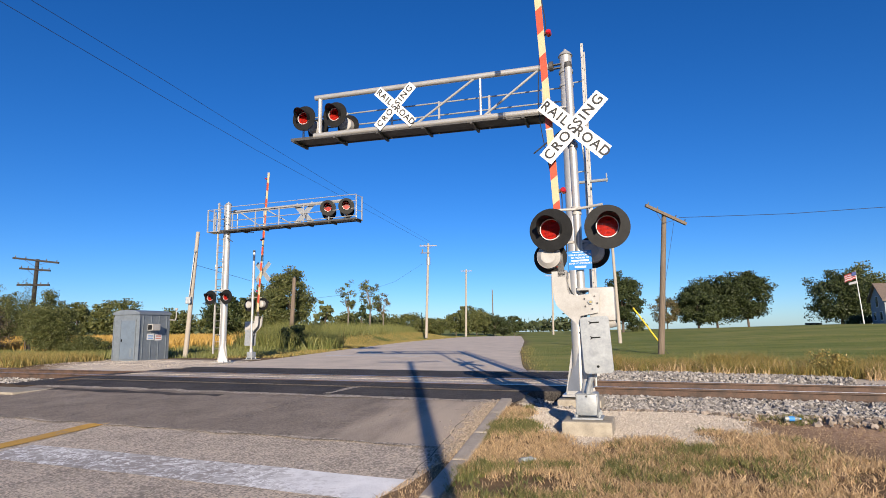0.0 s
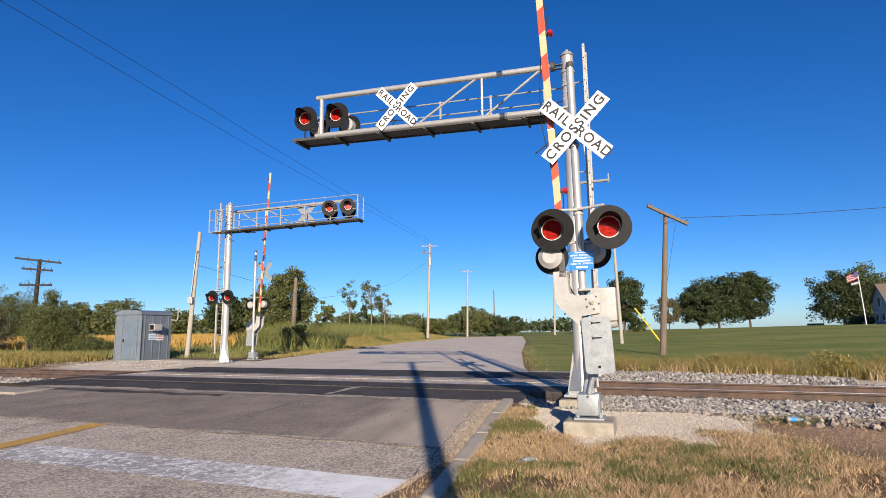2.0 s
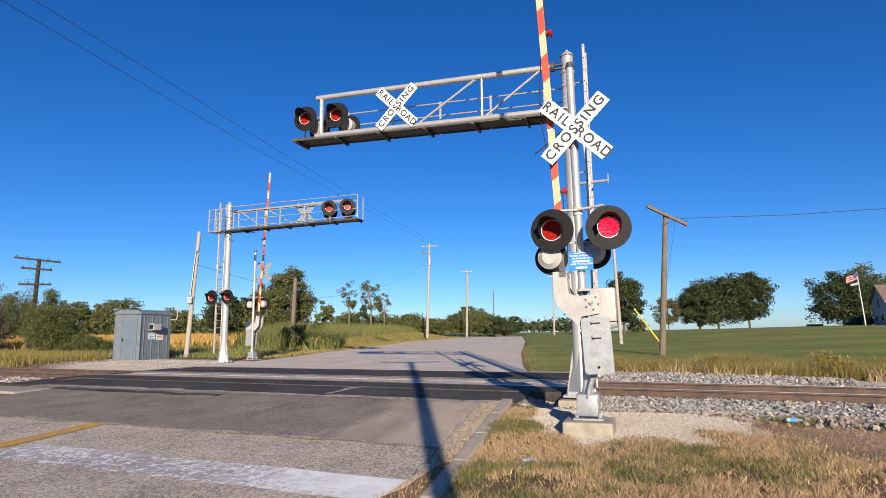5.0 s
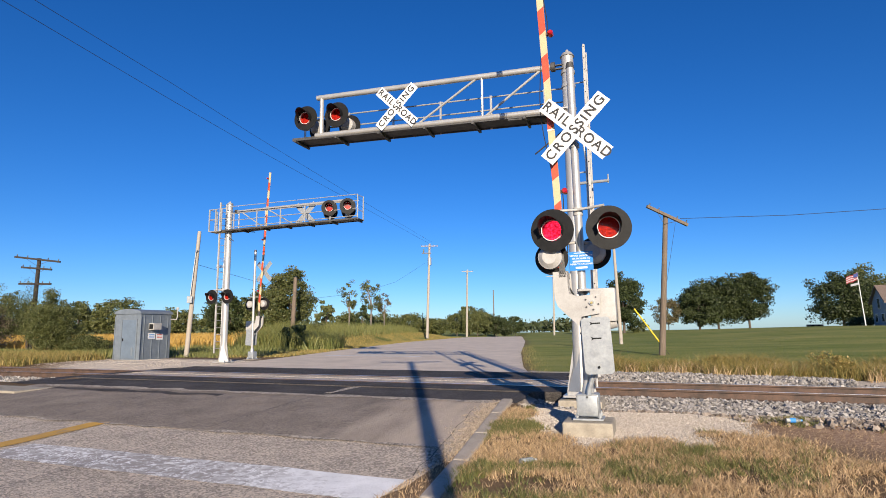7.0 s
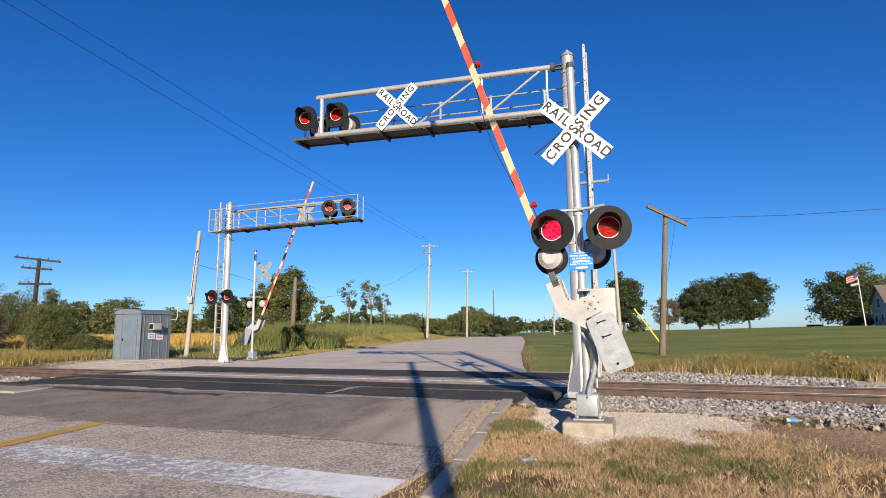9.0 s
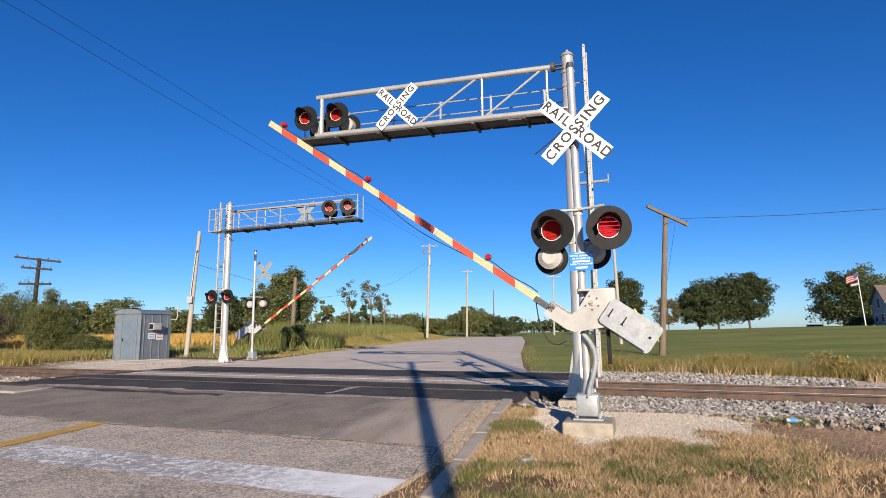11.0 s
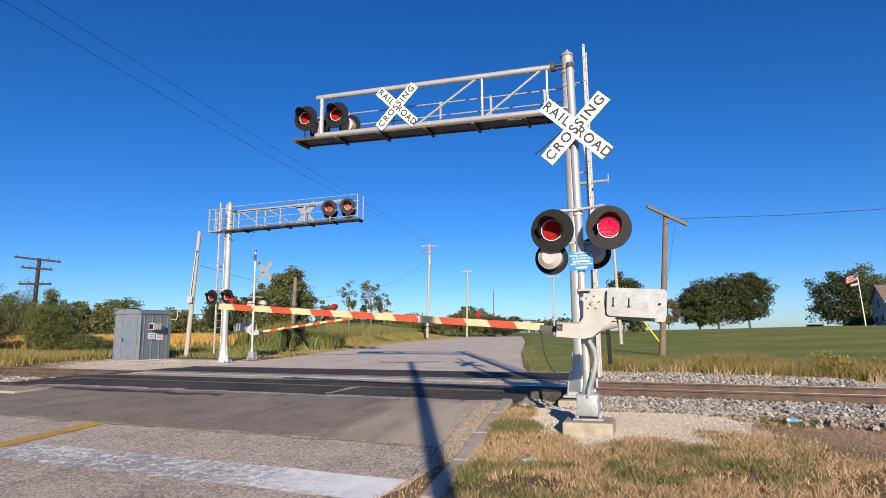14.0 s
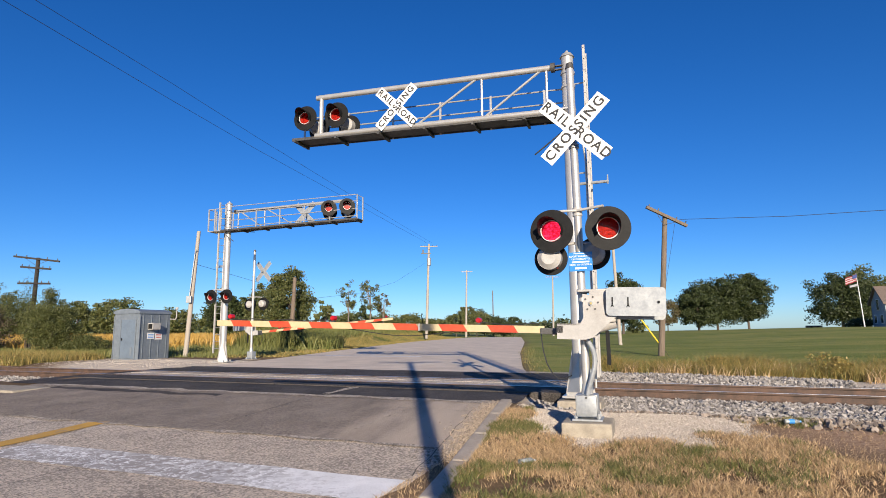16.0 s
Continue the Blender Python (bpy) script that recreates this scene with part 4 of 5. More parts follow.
def gate_signal(m, label, arm_length, flashing, buck=(-0.05, 0.19, 4.135, 0)):
    """Gate mast with crossbuck, two pairs of lamps, gate mechanism and arm. +x over the road, +y to the traffic."""
    g = thing("crossing_gate_signal", m, label, "crossing signal", "gate signals at the crossing")
    bm = B()
    box(bm, (0, 0.04, -0.24), (0.66, 0.62, 0.52), bevel=0.03)
    part("foundation", bm, "found", g, "worn concrete foundation block")
    bm = B()
    box(bm, (0, 0.02, 0.035), (0.40, 0.36, 0.025), bevel=0.006)
    for dx in (-0.15, 0.15):
        for dy in (-0.12, 0.15):
            rod(bm, (dx, dy, 0.03), (dx, dy, 0.12), 0.016, seg=6)
            rod(bm, (dx, dy, 0.06), (dx, dy, 0.085), 0.03, seg=6)
    part("base_flange", bm, "galv", g)
    bm = B()
    box(bm, (0, 0.02, 0.22), (0.30, 0.28, 0.30), bevel=0.03)
    box(bm, (0, 0.165, 0.22), (0.28, 0.02, 0.28), bevel=0.03)
    jb = part("junction_base", bm, "galv", g, "cast grey junction base with cover plate", smooth=True)
    part("cover_bolt", rod(B(), (0, 0.17, 0.33), (0, 0.185, 0.33), 0.015, seg=8), "steel", jb)
    bm = B()
    rod(bm, (0, 0, 0.36), (0, 0, 0.5), 0.085, 0.066, 20)
    rod(bm, (0, 0, 0.36), (0, 0, 5.15), 0.058, seg=20)
    part("mast", bm, "alu", g, "brushed aluminium mast", smooth=True)
    part("mast_cap", rod(B(), (0, 0, 5.15), (0, 0, 5.24), 0.066, 0.05, 20), "steel", g)
    crossbuck(g, pose(*buck[:3], 0, 0, buck[3]))
    part("crossbuck_clamp", ring(B(), 0.058, 0.075, -0.03, 0.03, 18), "galv", g, m=pose(0, 0, 3.93, 90, 0, 0))
    # lamp crossarm
    bm = B()
    tube(bm, [(0.40, 0.16, 2.93), (0.20, 0.12, 2.95), (0.0, 0.08, 2.95), (-0.20, 0.12, 2.96), (-0.38, 0.18, 2.965)], 0.02, 10)
    rod(bm, (0, 0, 2.88), (0, 0, 3.0), 0.07, seg=18)
    part("lamp_crossarm", bm, "whitepaint", g, smooth=True)
    for x, z, store, yaw in ((0.33, 2.63, FLASH_LEFT, -4), (-0.435, 2.61, FLASH_RIGHT, 8)):
        lamp, slats = signal_lamp(g, pose(x, 0.36, z, 0, 0, yaw))
        (store if flashing else FIXED_SLATS).extend(slats)
    if flashing:
        for x, y, z in ((0.40, 0.08, 2.27), (-0.17, -0.32, 2.36)):
            lamp, slats = signal_lamp(g, pose(x, y, z, 0, 0, 180), dia=0.48)
            FIXED_SLATS.extend(slats)
        bm = B()
        tube(bm, [(0.40, 0.12, 2.45), (0.0, -0.06, 2.5), (-0.17, -0.2, 2.5)], 0.02, 8)
        part("rear_crossarm", bm, "whitepaint", g)
    # notice plate
    if flashing:
      sg = part("notice", box(B(), (0, 0, 0), (0.325, 0.004, 0.27)), "bluesign", g, "blue notice with white lettering", pose(-0.02, 0.10, 2.205))
      face = Matrix(((-1, 0, 0, 0), (0, 0, 1, 0.003), (0, 1, 0, 0), (0, 0, 0, 1)))
      for txt, z in (("REPORT EMERGENCY", 0.075), ("OR PROBLEM TO", 0.035), ("REFER TO CROSSING", -0.045)):
          lettering(txt, 0.033, "sheet", sg, pose(0, 0, z) @ face)
      for z, w, h in ((0.115, 0.2, 0.009), (-0.005, 0.24, 0.022), (-0.095, 0.16, 0.026)):
          part("notice_bar", box(B(), (0, 0.0032, z), (w, 0.001, h)), "sheet", sg)
    # gate mechanism box, behind the arm plate
    px, py, pz = -0.15, 0.30, 1.60
    bm = B()
    box(bm, (px - 0.14, py - 0.14, pz - 0.03), (0.34, 0.22, 0.46), bevel=0.03)
    box(bm, (px - 0.02, py - 0.13, pz + 0.18), (0.40, 0.2, 0.03), bevel=0.008)
    part("gate_mechanism", bm, "whitepaint", g, "white gate mechanism case", smooth=True)
    bm = B()
    rod(bm, (px - 0.05, py - 0.15, pz - 0.33), (px - 0.30, py - 0.15, pz - 0.27), 0.07, seg=18)
    part("motor_case", bm, "whitepaint", g, smooth=True)
    bm = B()
    box(bm, (px - 0.18, py - 0.16, pz - 0.60), (0.05, 0.06, 0.46), bevel=0.005)
    part("torsion_strut", bm, "black", g)
    for z in (1.35, 1.78):
        bm = B()
        rod(bm, (0, 0, z - 0.04), (0, 0, z + 0.04), 0.072, seg=18)
        box(bm, (-0.05, 0.1, z), (0.12, 0.16, 0.05))
        part("mechanism_clamp", bm, "galv", g)
    bm = B()
    pts = []
    for i in range(19):
        t = i / 18
        pts.append((-0.02 - 0.16 * math.sin(math.pi * t) * (0.4 + t) + 0.05 * t, 0.14, 0.36 + 0.85 * t))
    tube(bm, pts, 0.034, 10)
    part("flexible_conduit", bm, "galv", g, "grey flexible conduit", smooth=True)
    gate_arm(g, (px, py, pz), arm_length, 0.40)
    return g


def cantilever(m, label, slope):
    """Cantilever signal bridge: mast, twin-chord arm with walkway, ladder, lamps and crossbuck. +x over the road, +y to the traffic."""
    c = thing("cantilever_signal", m, label, "crossing signal", "cantilever signals at the crossing")
    part("foundation", box(B(), (0, 0, -0.33), (0.8, 0.8, 0.6), bevel=0.03), "found", c)
    bm = B()
    rod(bm, (0, 0, 0), (0, 0, 6.9), 0.135, 0.125, 24)
    rod(bm, (0, 0, 6.9), (0, 0, 6.98), 0.15, 0.10, 24)
    rod(bm, (0, 0, 6.98), (0, 0, 7.05), 0.05, 0.03, 12)
    for z in (6.25, 5.75, 6.55):
        rod(bm, (0, 0, z - 0.025), (0, 0, z + 0.025), 0.146, seg=24)
    part("mast", bm, "alu", c, "tall aluminium tube mast", smooth=True)
    bm = B()
    box(bm, (0, 0, 0.03), (0.62, 0.62, 0.04), bevel=0.006)
    for a in (0, 90, 180, 270):
        v = Matrix.Rotation(radians(a), 4, "Z")
        n0 = len(bm.verts)
        prism(bm, [(0.12, 0.05), (0.28, 0.05), (0.13, 0.95)], -0.01, 0.01)
        bm.verts.ensure_lookup_table()
        for vv in bm.verts[n0:]:
            vv.co = v @ vv.co
        rod(bm, v @ Vector((0.22, 0.22, 0.03)), v @ Vector((0.22, 0.22, 0.12)), 0.022, seg=6)
    part("base_gusset", bm, "alu", c)

    def zt(x):
        return 6.58 + slope * x if slope < 0.02 else 6.665 + slope * x

    def zb(x):
        return 5.73 + slope * x if slope < 0.02 else 5.72 + slope * x

    L = 5.95
    bm = B()
    rod(bm, (0.3, 0.12, zt(0.3)), (L, 0.12, zt(L)), 0.062, seg=16)
    part("top_chord", bm, "alu", c, smooth=True)
    bm = B()
    rod(bm, (0.16, 0.12, zb(0.16)), (L + 0.02, 0.12, zb(L)), 0.062, seg=16)
    part("bottom_chord", bm, "alu", c, smooth=True)
    bm = B()
    rod(bm, (0.24, 0.12, zt(0.3)), (0.32, 0.12, zt(0.3)), 0.10, seg=16)
    box(bm, (0.12, 0.08, zt(0.3) + 0.04), (0.30, 0.06, 0.02))
    box(bm, (0.12, 0.08, zt(0.3) - 0.04), (0.30, 0.06, 0.02))
    part("chord_flange", bm, "steel", c)
    part("chord_bracket", box(B(), (0.1, 0.08, zb(0.1) + 0.03), (0.34, 0.16, 0.03)), "alu", c)
    for x in (0.42, 1.82, L - 0.13):
        part("upright", rod(B(), (x, 0.12, zb(x)), (x, 0.12, zt(x)), 0.026 if x < 5 else 0.05, seg=10), "alu", c)
    for a, b in (((0.55, zt(0.55)), (1.75, zb(1.75))), ((1.95, zt(1.95)), (3.3, zb(3.3)))):
        part("brace", rod(B(), (a[0], 0.12, a[1] - 0.04), (b[0], 0.12, b[1] + 0.04), 0.026, seg=10), "alu", c)
    # walkway behind the truss
    W = 6.62
    bm = B()
    box(bm, (W / 2 - 0.05, -0.12, zb(W / 2) - 0.05), (W + 0.1, 0.5, 0.02), m=Matrix.Rotation(-math.atan(slope), 4, "Y"))
    for y in (-0.37, 0.13):
        box(bm, (W / 2 - 0.05, y, zb(W / 2) - 0.05), (W + 0.1, 0.03, 0.07), m=Matrix.Rotation(-math.atan(slope), 4, "Y"))
    part("walkway", bm, "steel", c, "dark perforated walkway grating")
    for x in np.arange(0.9, 6.7, 1.12):
        part("walkway_bracket", box(B(), (x, -0.1, zb(x) - 0.105), (0.05, 0.62, 0.06)), "steel", c)
    rails = B()
    for dz in (0.06, 0.36, 0.66):
        rod(rails, (0.1, -0.36, zb(0.1) + dz), (W, -0.36, zb(W) + dz), 0.017, seg=8)
    part("handrail", rails, "alu", c)
    for x in (0.55, 1.75, 2.95, 4.15, 5.35, W - 0.02):
        part("handrail_post", box(B(), (x, -0.36, zb(x) + 0.3), (0.045, 0.03, 0.78)), "alu", c)
    if slope < 0.02:
        bm = B()
        for y in (-0.36, 0.12):
            box(bm, (W - 0.02, y, zb(W) + 0.42), (0.04, 0.04, 1.0))
        for dz in (0.9, 0.3):
            rod(bm, (W - 0.02, -0.36, zb(W) + dz), (W - 0.02, 0.12, zb(W) + dz), 0.016, seg=6)
        rod(bm, (0.1, -0.38, zb(0.1) + 0.98), (W, -0.38, zb(W) + 0.92), 0.016, seg=6)
        part("end_rail", bm, "alu", c)
        bm = B()
        box(bm, (-0.42, -0.12, zb(0) - 0.05), (0.76, 0.5, 0.03))
        for x, y in ((-0.78, -0.36), (-0.78, 0.12), (-0.44, -0.36), (-0.12, -0.36)):
            box(bm, (x, y, zb(0) + 0.44), (0.045, 0.045, 1.0))
        for dz in (0.93, 0.48):
            rod(bm, (-0.78, -0.36, zb(0) + dz), (0.1, -0.36, zb(0) + dz), 0.016, seg=6)
            rod(bm, (-0.78, -0.36, zb(0) + dz), (-0.78, 0.12, zb(0) + dz), 0.016, seg=6)
        part("ladder_landing", bm, "alu", c, "railed landing at the head of the ladder")
    # struts under the walkway, near the mast
    bm = B()
    rod(bm, (0.10, -0.2, zb(0) - 0.02), (1.25, 0.2, zb(1) - 0.12), 0.02, seg=8)
    rod(bm, (0.16, -0.3, zb(0) - 0.28), (0.85, -0.65, zb(0) - 0.62), 0.016, seg=8)
    part("walkway_strut", bm, "steel", c)
    # ladder beside the mast
    lad = part("ladder", box(B(), (-0.36, -0.17, 3.70), (0.05, 0.07, 6.6), bevel=0.004), "whitepaint", c, "white perforated ladder")
    part("ladder_stile", box(B(), (-0.36, 0.22, 3.70), (0.05, 0.07, 6.6), bevel=0.004), "whitepaint", lad)
    rung = bpy.data.meshes.new("rung")
    bm = B()
    rod(bm, (-0.36, -0.17, 0), (-0.36, 0.22, 0), 0.012, seg=6)
    bm.to_mesh(rung)
    bm.free()
    for k in range(22):
        part("rung", rung, "alu", lad, m=pose(0, 0, 0.6 + 0.3 * k))
    bm = B()
    for z in np.arange(0.7, 7.0, 0.24):
        rod(bm, (-0.36, 0.25, z), (-0.36, 0.262, z), 0.011, seg=6)
    tagged(part("ladder_holes", bm, "black", lad), kind="stuff")
    for z in (1.2, 2.6, 4.4, 6.3):
        part("ladder_standoff", rod(B(), (-0.1, 0.0, z), (-0.36, 0.02, z), 0.016, seg=6), "galv", c)
    bm = B()
    rod(bm, (-0.12, 0.12, 4.15), (-0.72, 0.14, 4.15), 0.03, seg=8)
    rod(bm, (-0.70, 0.14, 4.1), (-0.70, 0.14, 4.28), 0.014, seg=6)
    part("ladder_bracket", bm, "galv", c)
    bm = B()
    tube(bm, [(-0.30, 0.12, 0.2), (-0.30, 0.12, 4.6), (-0.24, 0.12, 5.2), (-0.2, 0.12, 5.6)], 0.022, 8)
    part("conduit", bm, "alu", c)
    # lamps on the arm, a pair each way
    for x in ((5.0, 5.85) if slope < 0.02 else (5.34, 6.19)):
        lamp, slats = signal_lamp(c, pose(x, 0.24, zb(x) + 0.42, 0, 0, 3 if slope > 0.02 else 15), dia=0.61)
        FIXED_SLATS.extend(slats)
    for x in ((5.36, 6.2) if slope < 0.02 else (5.28, 6.12)):
        lamp, slats = signal_lamp(c, pose(x, -0.45 if slope < 0.02 else -0.28, zb(x) + (0.46 if slope < 0.02 else 0.30), 0, 0, 205 if slope < 0.02 else 180), dia=0.64 if slope < 0.02 else 0.58)
        FIXED_SLATS.extend(slats)
    crossbuck(c, pose(3.81, 0.20, zb(3.81) + 0.46), 1.26)
    return c


def mast_lamps(m):
    """A lower pair of lamps on the far cantilever's mast, turned to the crossing."""
    g = thing("signal_lamp_pair", m, "pair of black round signal lamps clamped to the mast", "signal lamp")
    part("crossarm", tube(B(), [(-0.45, 0, 0.3), (0.45, 0, 0.3)], 0.025), "whitepaint", g)
    part("mast_clamp", ring(B(), 0.135, 0.16, -0.05, 0.05, 20), "galv", g, m=pose(0, -0.16, 0.3, 90, 0, 0))
    for x in (-0.42, 0.42):
        lamp, slats = signal_lamp(g, pose(x, 0.1, 0.0))
        FIXED_SLATS.extend(slats)
    return g


# ---- poles, wires, hut, far things ----
def pole(name, x, y, z, top, r, material, label, arms=(), category="utility pole", transformer=False, beam=(0.09, 0.11)):
    """A tapered timber pole; top: x, y, z of its head; arms: (height from head, half length, turn in degrees, tilt)."""
    p = thing(name, pose(x, y, z), label, category)
    t = Vector(top) - Vector((x, y, z))
    bm = B()
    rod(bm, (0, 0, -0.5), t, r, r * 0.72, 14)
    part("post", bm, material, p, smooth=True)
    for dz, half, turn, tilt in arms:
        c = t * ((t.z - dz) / t.z)
        m = Matrix.Translation(c) @ pose(0, 0, 0, 0, tilt, turn) @ Matrix.Translation((0, -r, 0))
        a = part("crossarm", box(B(), (0, 0, 0), (2 * half, *beam), bevel=0.008), material, p, m=m)
        for k in (-0.9, -0.45, 0.45, 0.9):
            part("insulator", rod(B(), (k * half, 0, 0.05), (k * half, 0, 0.2), 0.035, 0.025, 8), "steel", a)
        part("arm_brace", tube(B(), [(-half * 0.5, 0, -0.04), (0, 0.03, -0.45), (half * 0.5, 0, -0.04)], 0.012, 5), "steel", a)
    if transformer:
        bm = B()
        rod(bm, (0.38, 0, t.z - 2.9), (0.38, 0, t.z - 1.9), 0.26, seg=16)
        rod(bm, (0.38, 0, t.z - 1.9), (0.38, 0, t.z - 1.75), 0.2, 0.05, seg=16)
        part("transformer", bm, "galv", p, "grey transformer can", smooth=True)
        part("cutout", box(B(), (-0.4, 0, t.z - 1.0), (0.2, 0.15, 0.5), bevel=0.03), "steel", p)
        part("lower_crossarm", box(B(), (0, -0.15, t.z - 1.3), (1.3, 0.1, 0.12)), "steel", p)
    return p


def wire(pts, r, label, sag=0.0):
    w = []
    for a, b in zip(pts, pts[1:]):
        for i in range(8):
            t = i / 8
            p = Vector(a).lerp(Vector(b), t)
            p.z -= 4 * sag * t * (1 - t)
            w.append(p)
    w.append(Vector(pts[-1]))
    tagged(part("overhead_wire", tube(B(), w, r, 5), "cable"), label, "wire")


def build_poles():
    pole("utility_pole", -2.2, 75, 1.0, (-1.8, 75, 13.05), 0.19, "palewood", "tall pale timber pole with crossarm and transformer", [(0.35, 1.15, 0, 0)], transformer=True)
    pole("utility_pole", 4.0, 100, 0.3, (4.28, 100, 12.1), 0.19, "palewood", "tall pale timber pole with one crossarm beside the road", [(0.3, 1.0, 0, 0)])
    pole("utility_pole", 11.5, 130, -0.8, (11.47, 130, 10.5), 0.15, "wood", "distant slim timber pole", [])
    pole("utility_pole", 20.3, 105, 0.5, (20.5, 105, 11.4), 0.19, "palewood", "distant timber pole with one crossarm in the field", [(0.2, 1.3, 0, 0)])
    p = pole("utility_pole", 10.2, 27, 0.1, (10.85, 27, 7.0), 0.155, "wood", "brown weathered pole with a tilted crossarm", [(0.05, 1.15, 12, 22)], beam=(0.12, 0.14))
    pole("utility_pole", 13.95, 45, 0.4, (13.74, 45, 8.2), 0.15, "palewood", "pale bare timber pole in the field")
    lp = pole("leaning_pole", -13.52, 30, 0.2, (-13.12, 30, 6.98), 0.13, "palewood", "pale leaning timber pole with a meter, beside the hut", category="pole")
    part("meter_box", box(B(), (0.16, -0.22, 3.1), (0.26, 0.16, 0.36), bevel=0.02), "galv", lp)
    part("service_conduit", tube(B(), [(0.16, -0.2, 3.2), (0.34, -0.18, 5.6), (0.42, -0.2, 5.75)], 0.025, 6), "galv", lp)
    pole("pole_stub", -12.0, 45, 0.6, (-11.81, 45, 5.85), 0.2, "wood", "brown cut-off pole standing in weeds", category="pole")
    pole("telegraph_pole", -28.97, 40, 0.2, (-28.85, 40, 6.95), 0.17, "oldwood", "old telegraph pole with three crossarms, vines on it",
         [(0.1, 1.66, 0, 7), (0.75, 1.1, 0, 5), (1.85, 1.15, 0, 1)], category="telegraph pole", beam=(0.10, 0.13))
    # stands behind the tripod; only its shadow falls across the lane
    pole("utility_pole", 0.88, -6.2, 0.0, (0.86, -6.2, 9.25), 0.15, "wood", "timber utility pole with one crossarm behind the road", [(0.06, 1.25, 4, 0)])
    wire([(-15.9, -6, 12.1), (-13.72, 16.3, 11.95), (-12.15, 24.0, 11.93), (-10.71, 31.1, 11.99), (-8.18, 43.6, 12.3), (-1.9, 75, 13.1)], 0.010, "thin dark overhead wire to the roadside pole")
    wire([(-15.5, -6, 12.6), (-13.49, 17.43, 12.6), (-12.17, 24.0, 12.72), (-10.72, 31.05, 12.71), (-8.18, 43.6, 12.85), (-1.5, 75, 13.25)], 0.010, "thin dark overhead wire to the roadside pole")
    wire([(-2.4, 75, 10.45), (-5.1, 60, 6.67), (-7.3, 50, 4.9), (-9.6, 42, 4.0), (-12.6, 36, 4.95), (-13.2, 30, 5.2)], 0.010, "thin dark service wire to the leaning pole")
    wire([(11.55, 27, 6.83), (15.69, 25, 6.55), (18.8, 23.5, 6.48), (32, 17, 6.2)], 0.012, "thin dark overhead wire")
    wire([(11.3, 27, 6.6), (10.9, 27.5, 3.8), (10.7, 28, 0.6)], 0.008, "thin guy wire on the brown pole")
    gd = thing("guy_wire", pose(0, 0, 0), "guy wire with a bright yellow plastic guard", "guy wire")
    part("guy_strand", tube(B(), [(10.75, 27, 0.1), (9.0, 27.3, 2.75)], 0.01, 5), "steel", gd)
    part("guard", tube(B(), [(10.3, 27.05, 0.75), (9.15, 27.25, 2.5)], 0.035, 8), "yellow", gd)


def build_hut():
    h = thing("signal_hut", pose(-15.16, 28.78, 0.28, 0, 0, -17.5), "grey galvanised equipment hut with closed door, on gravel", "equipment hut")
    W, D, H = 1.56, 1.95, 2.26
    part("body", box(B(), (0, 0, H / 2), (W, D, H), bevel=0.015), "hut", h)
    bm = B()
    o = [(-W / 2 - 0.05, H - 0.02), (W / 2 + 0.05, H - 0.02)] + [((W / 2 + 0.05) * math.cos(radians(a)), H + 0.04 + 0.18 * math.sin(radians(a))) for a in range(0, 181, 15)]
    prism(bm, o, -D / 2 - 0.06, D / 2 + 0.06)
    part("roof", bm, "hut", h, smooth=True)
    d = part("door", box(B(), (0.12, -D / 2 - 0.015, 1.02), (0.86, 0.03, 1.86), bevel=0.008), "hutdoor", h)
    for x in (-0.34, 0.58):
        part("door_stile", box(B(), (x, -D / 2 - 0.022, 1.02), (0.05, 0.04, 1.95)), "hut", d)
    part("door_handle", box(B(), (-0.22, -D / 2 - 0.05, 1.0), (0.04, 0.06, 0.12), bevel=0.008), "black", d)
    for x in (-0.78, 0.80):
        part("corner_seam", box(B(), (x, -D / 2 - 0.012, 1.08), (0.05, 0.025, 2.1)), "hut", h)
    part("skirt_vent", box(B(), (0.36, -D / 2 - 0.035, 0.42), (0.12, 0.02, 0.4)), "hut", h)
    for k in range(4):
        part("wall_seam", box(B(), (W / 2 + 0.01, -0.75 + k * 0.5, 1.1), (0.02, 0.035, 2.15)), "hut", h)
    ac = part("air_conditioner", box(B(), (W / 2 + 0.16, -0.22, 1.62), (0.32, 0.5, 0.32), bevel=0.02), "whitepaint", h, "white air conditioner")
    part("grille", box(B(), (W / 2 + 0.16, -0.475, 1.62), (0.24, 0.012, 0.24)), "black", ac)
    for y, c in ((-0.28, "sheet"), (0.22, "sheet")):
        s = part("warning_plate", box(B(), (W / 2 + 0.024, y, 1.16 if y < 0 else 1.12), (0.006, 0.44, 0.3)), c, h, "white warning plate")
        bm = B()
        for q in range(3):
            box(bm, (W / 2 + 0.029, y, 1.23 - q * 0.08), (0.003, 0.34, 0.03))
        part("plate_bars", bm, "bluelabel" if y < 0 else "redband", s)
    bm = B()
    tube(bm, [(W / 2, 0.95, 2.0), (W / 2 + 0.35, 0.95, 1.98), (W / 2 + 0.4, 0.95, 2.1), (W / 2 + 0.4, 0.95, 2.5)], 0.025, 8)
    rod(bm, (W / 2 + 0.4, 0.95, 2.48), (W / 2 + 0.4, 0.95, 2.6), 0.07, seg=10)
    part("antenna", bm, "whitepaint", h)
    part("sill", box(B(), (0, 0, -0.06), (W + 0.05, D + 0.05, 0.14)), "found", h)


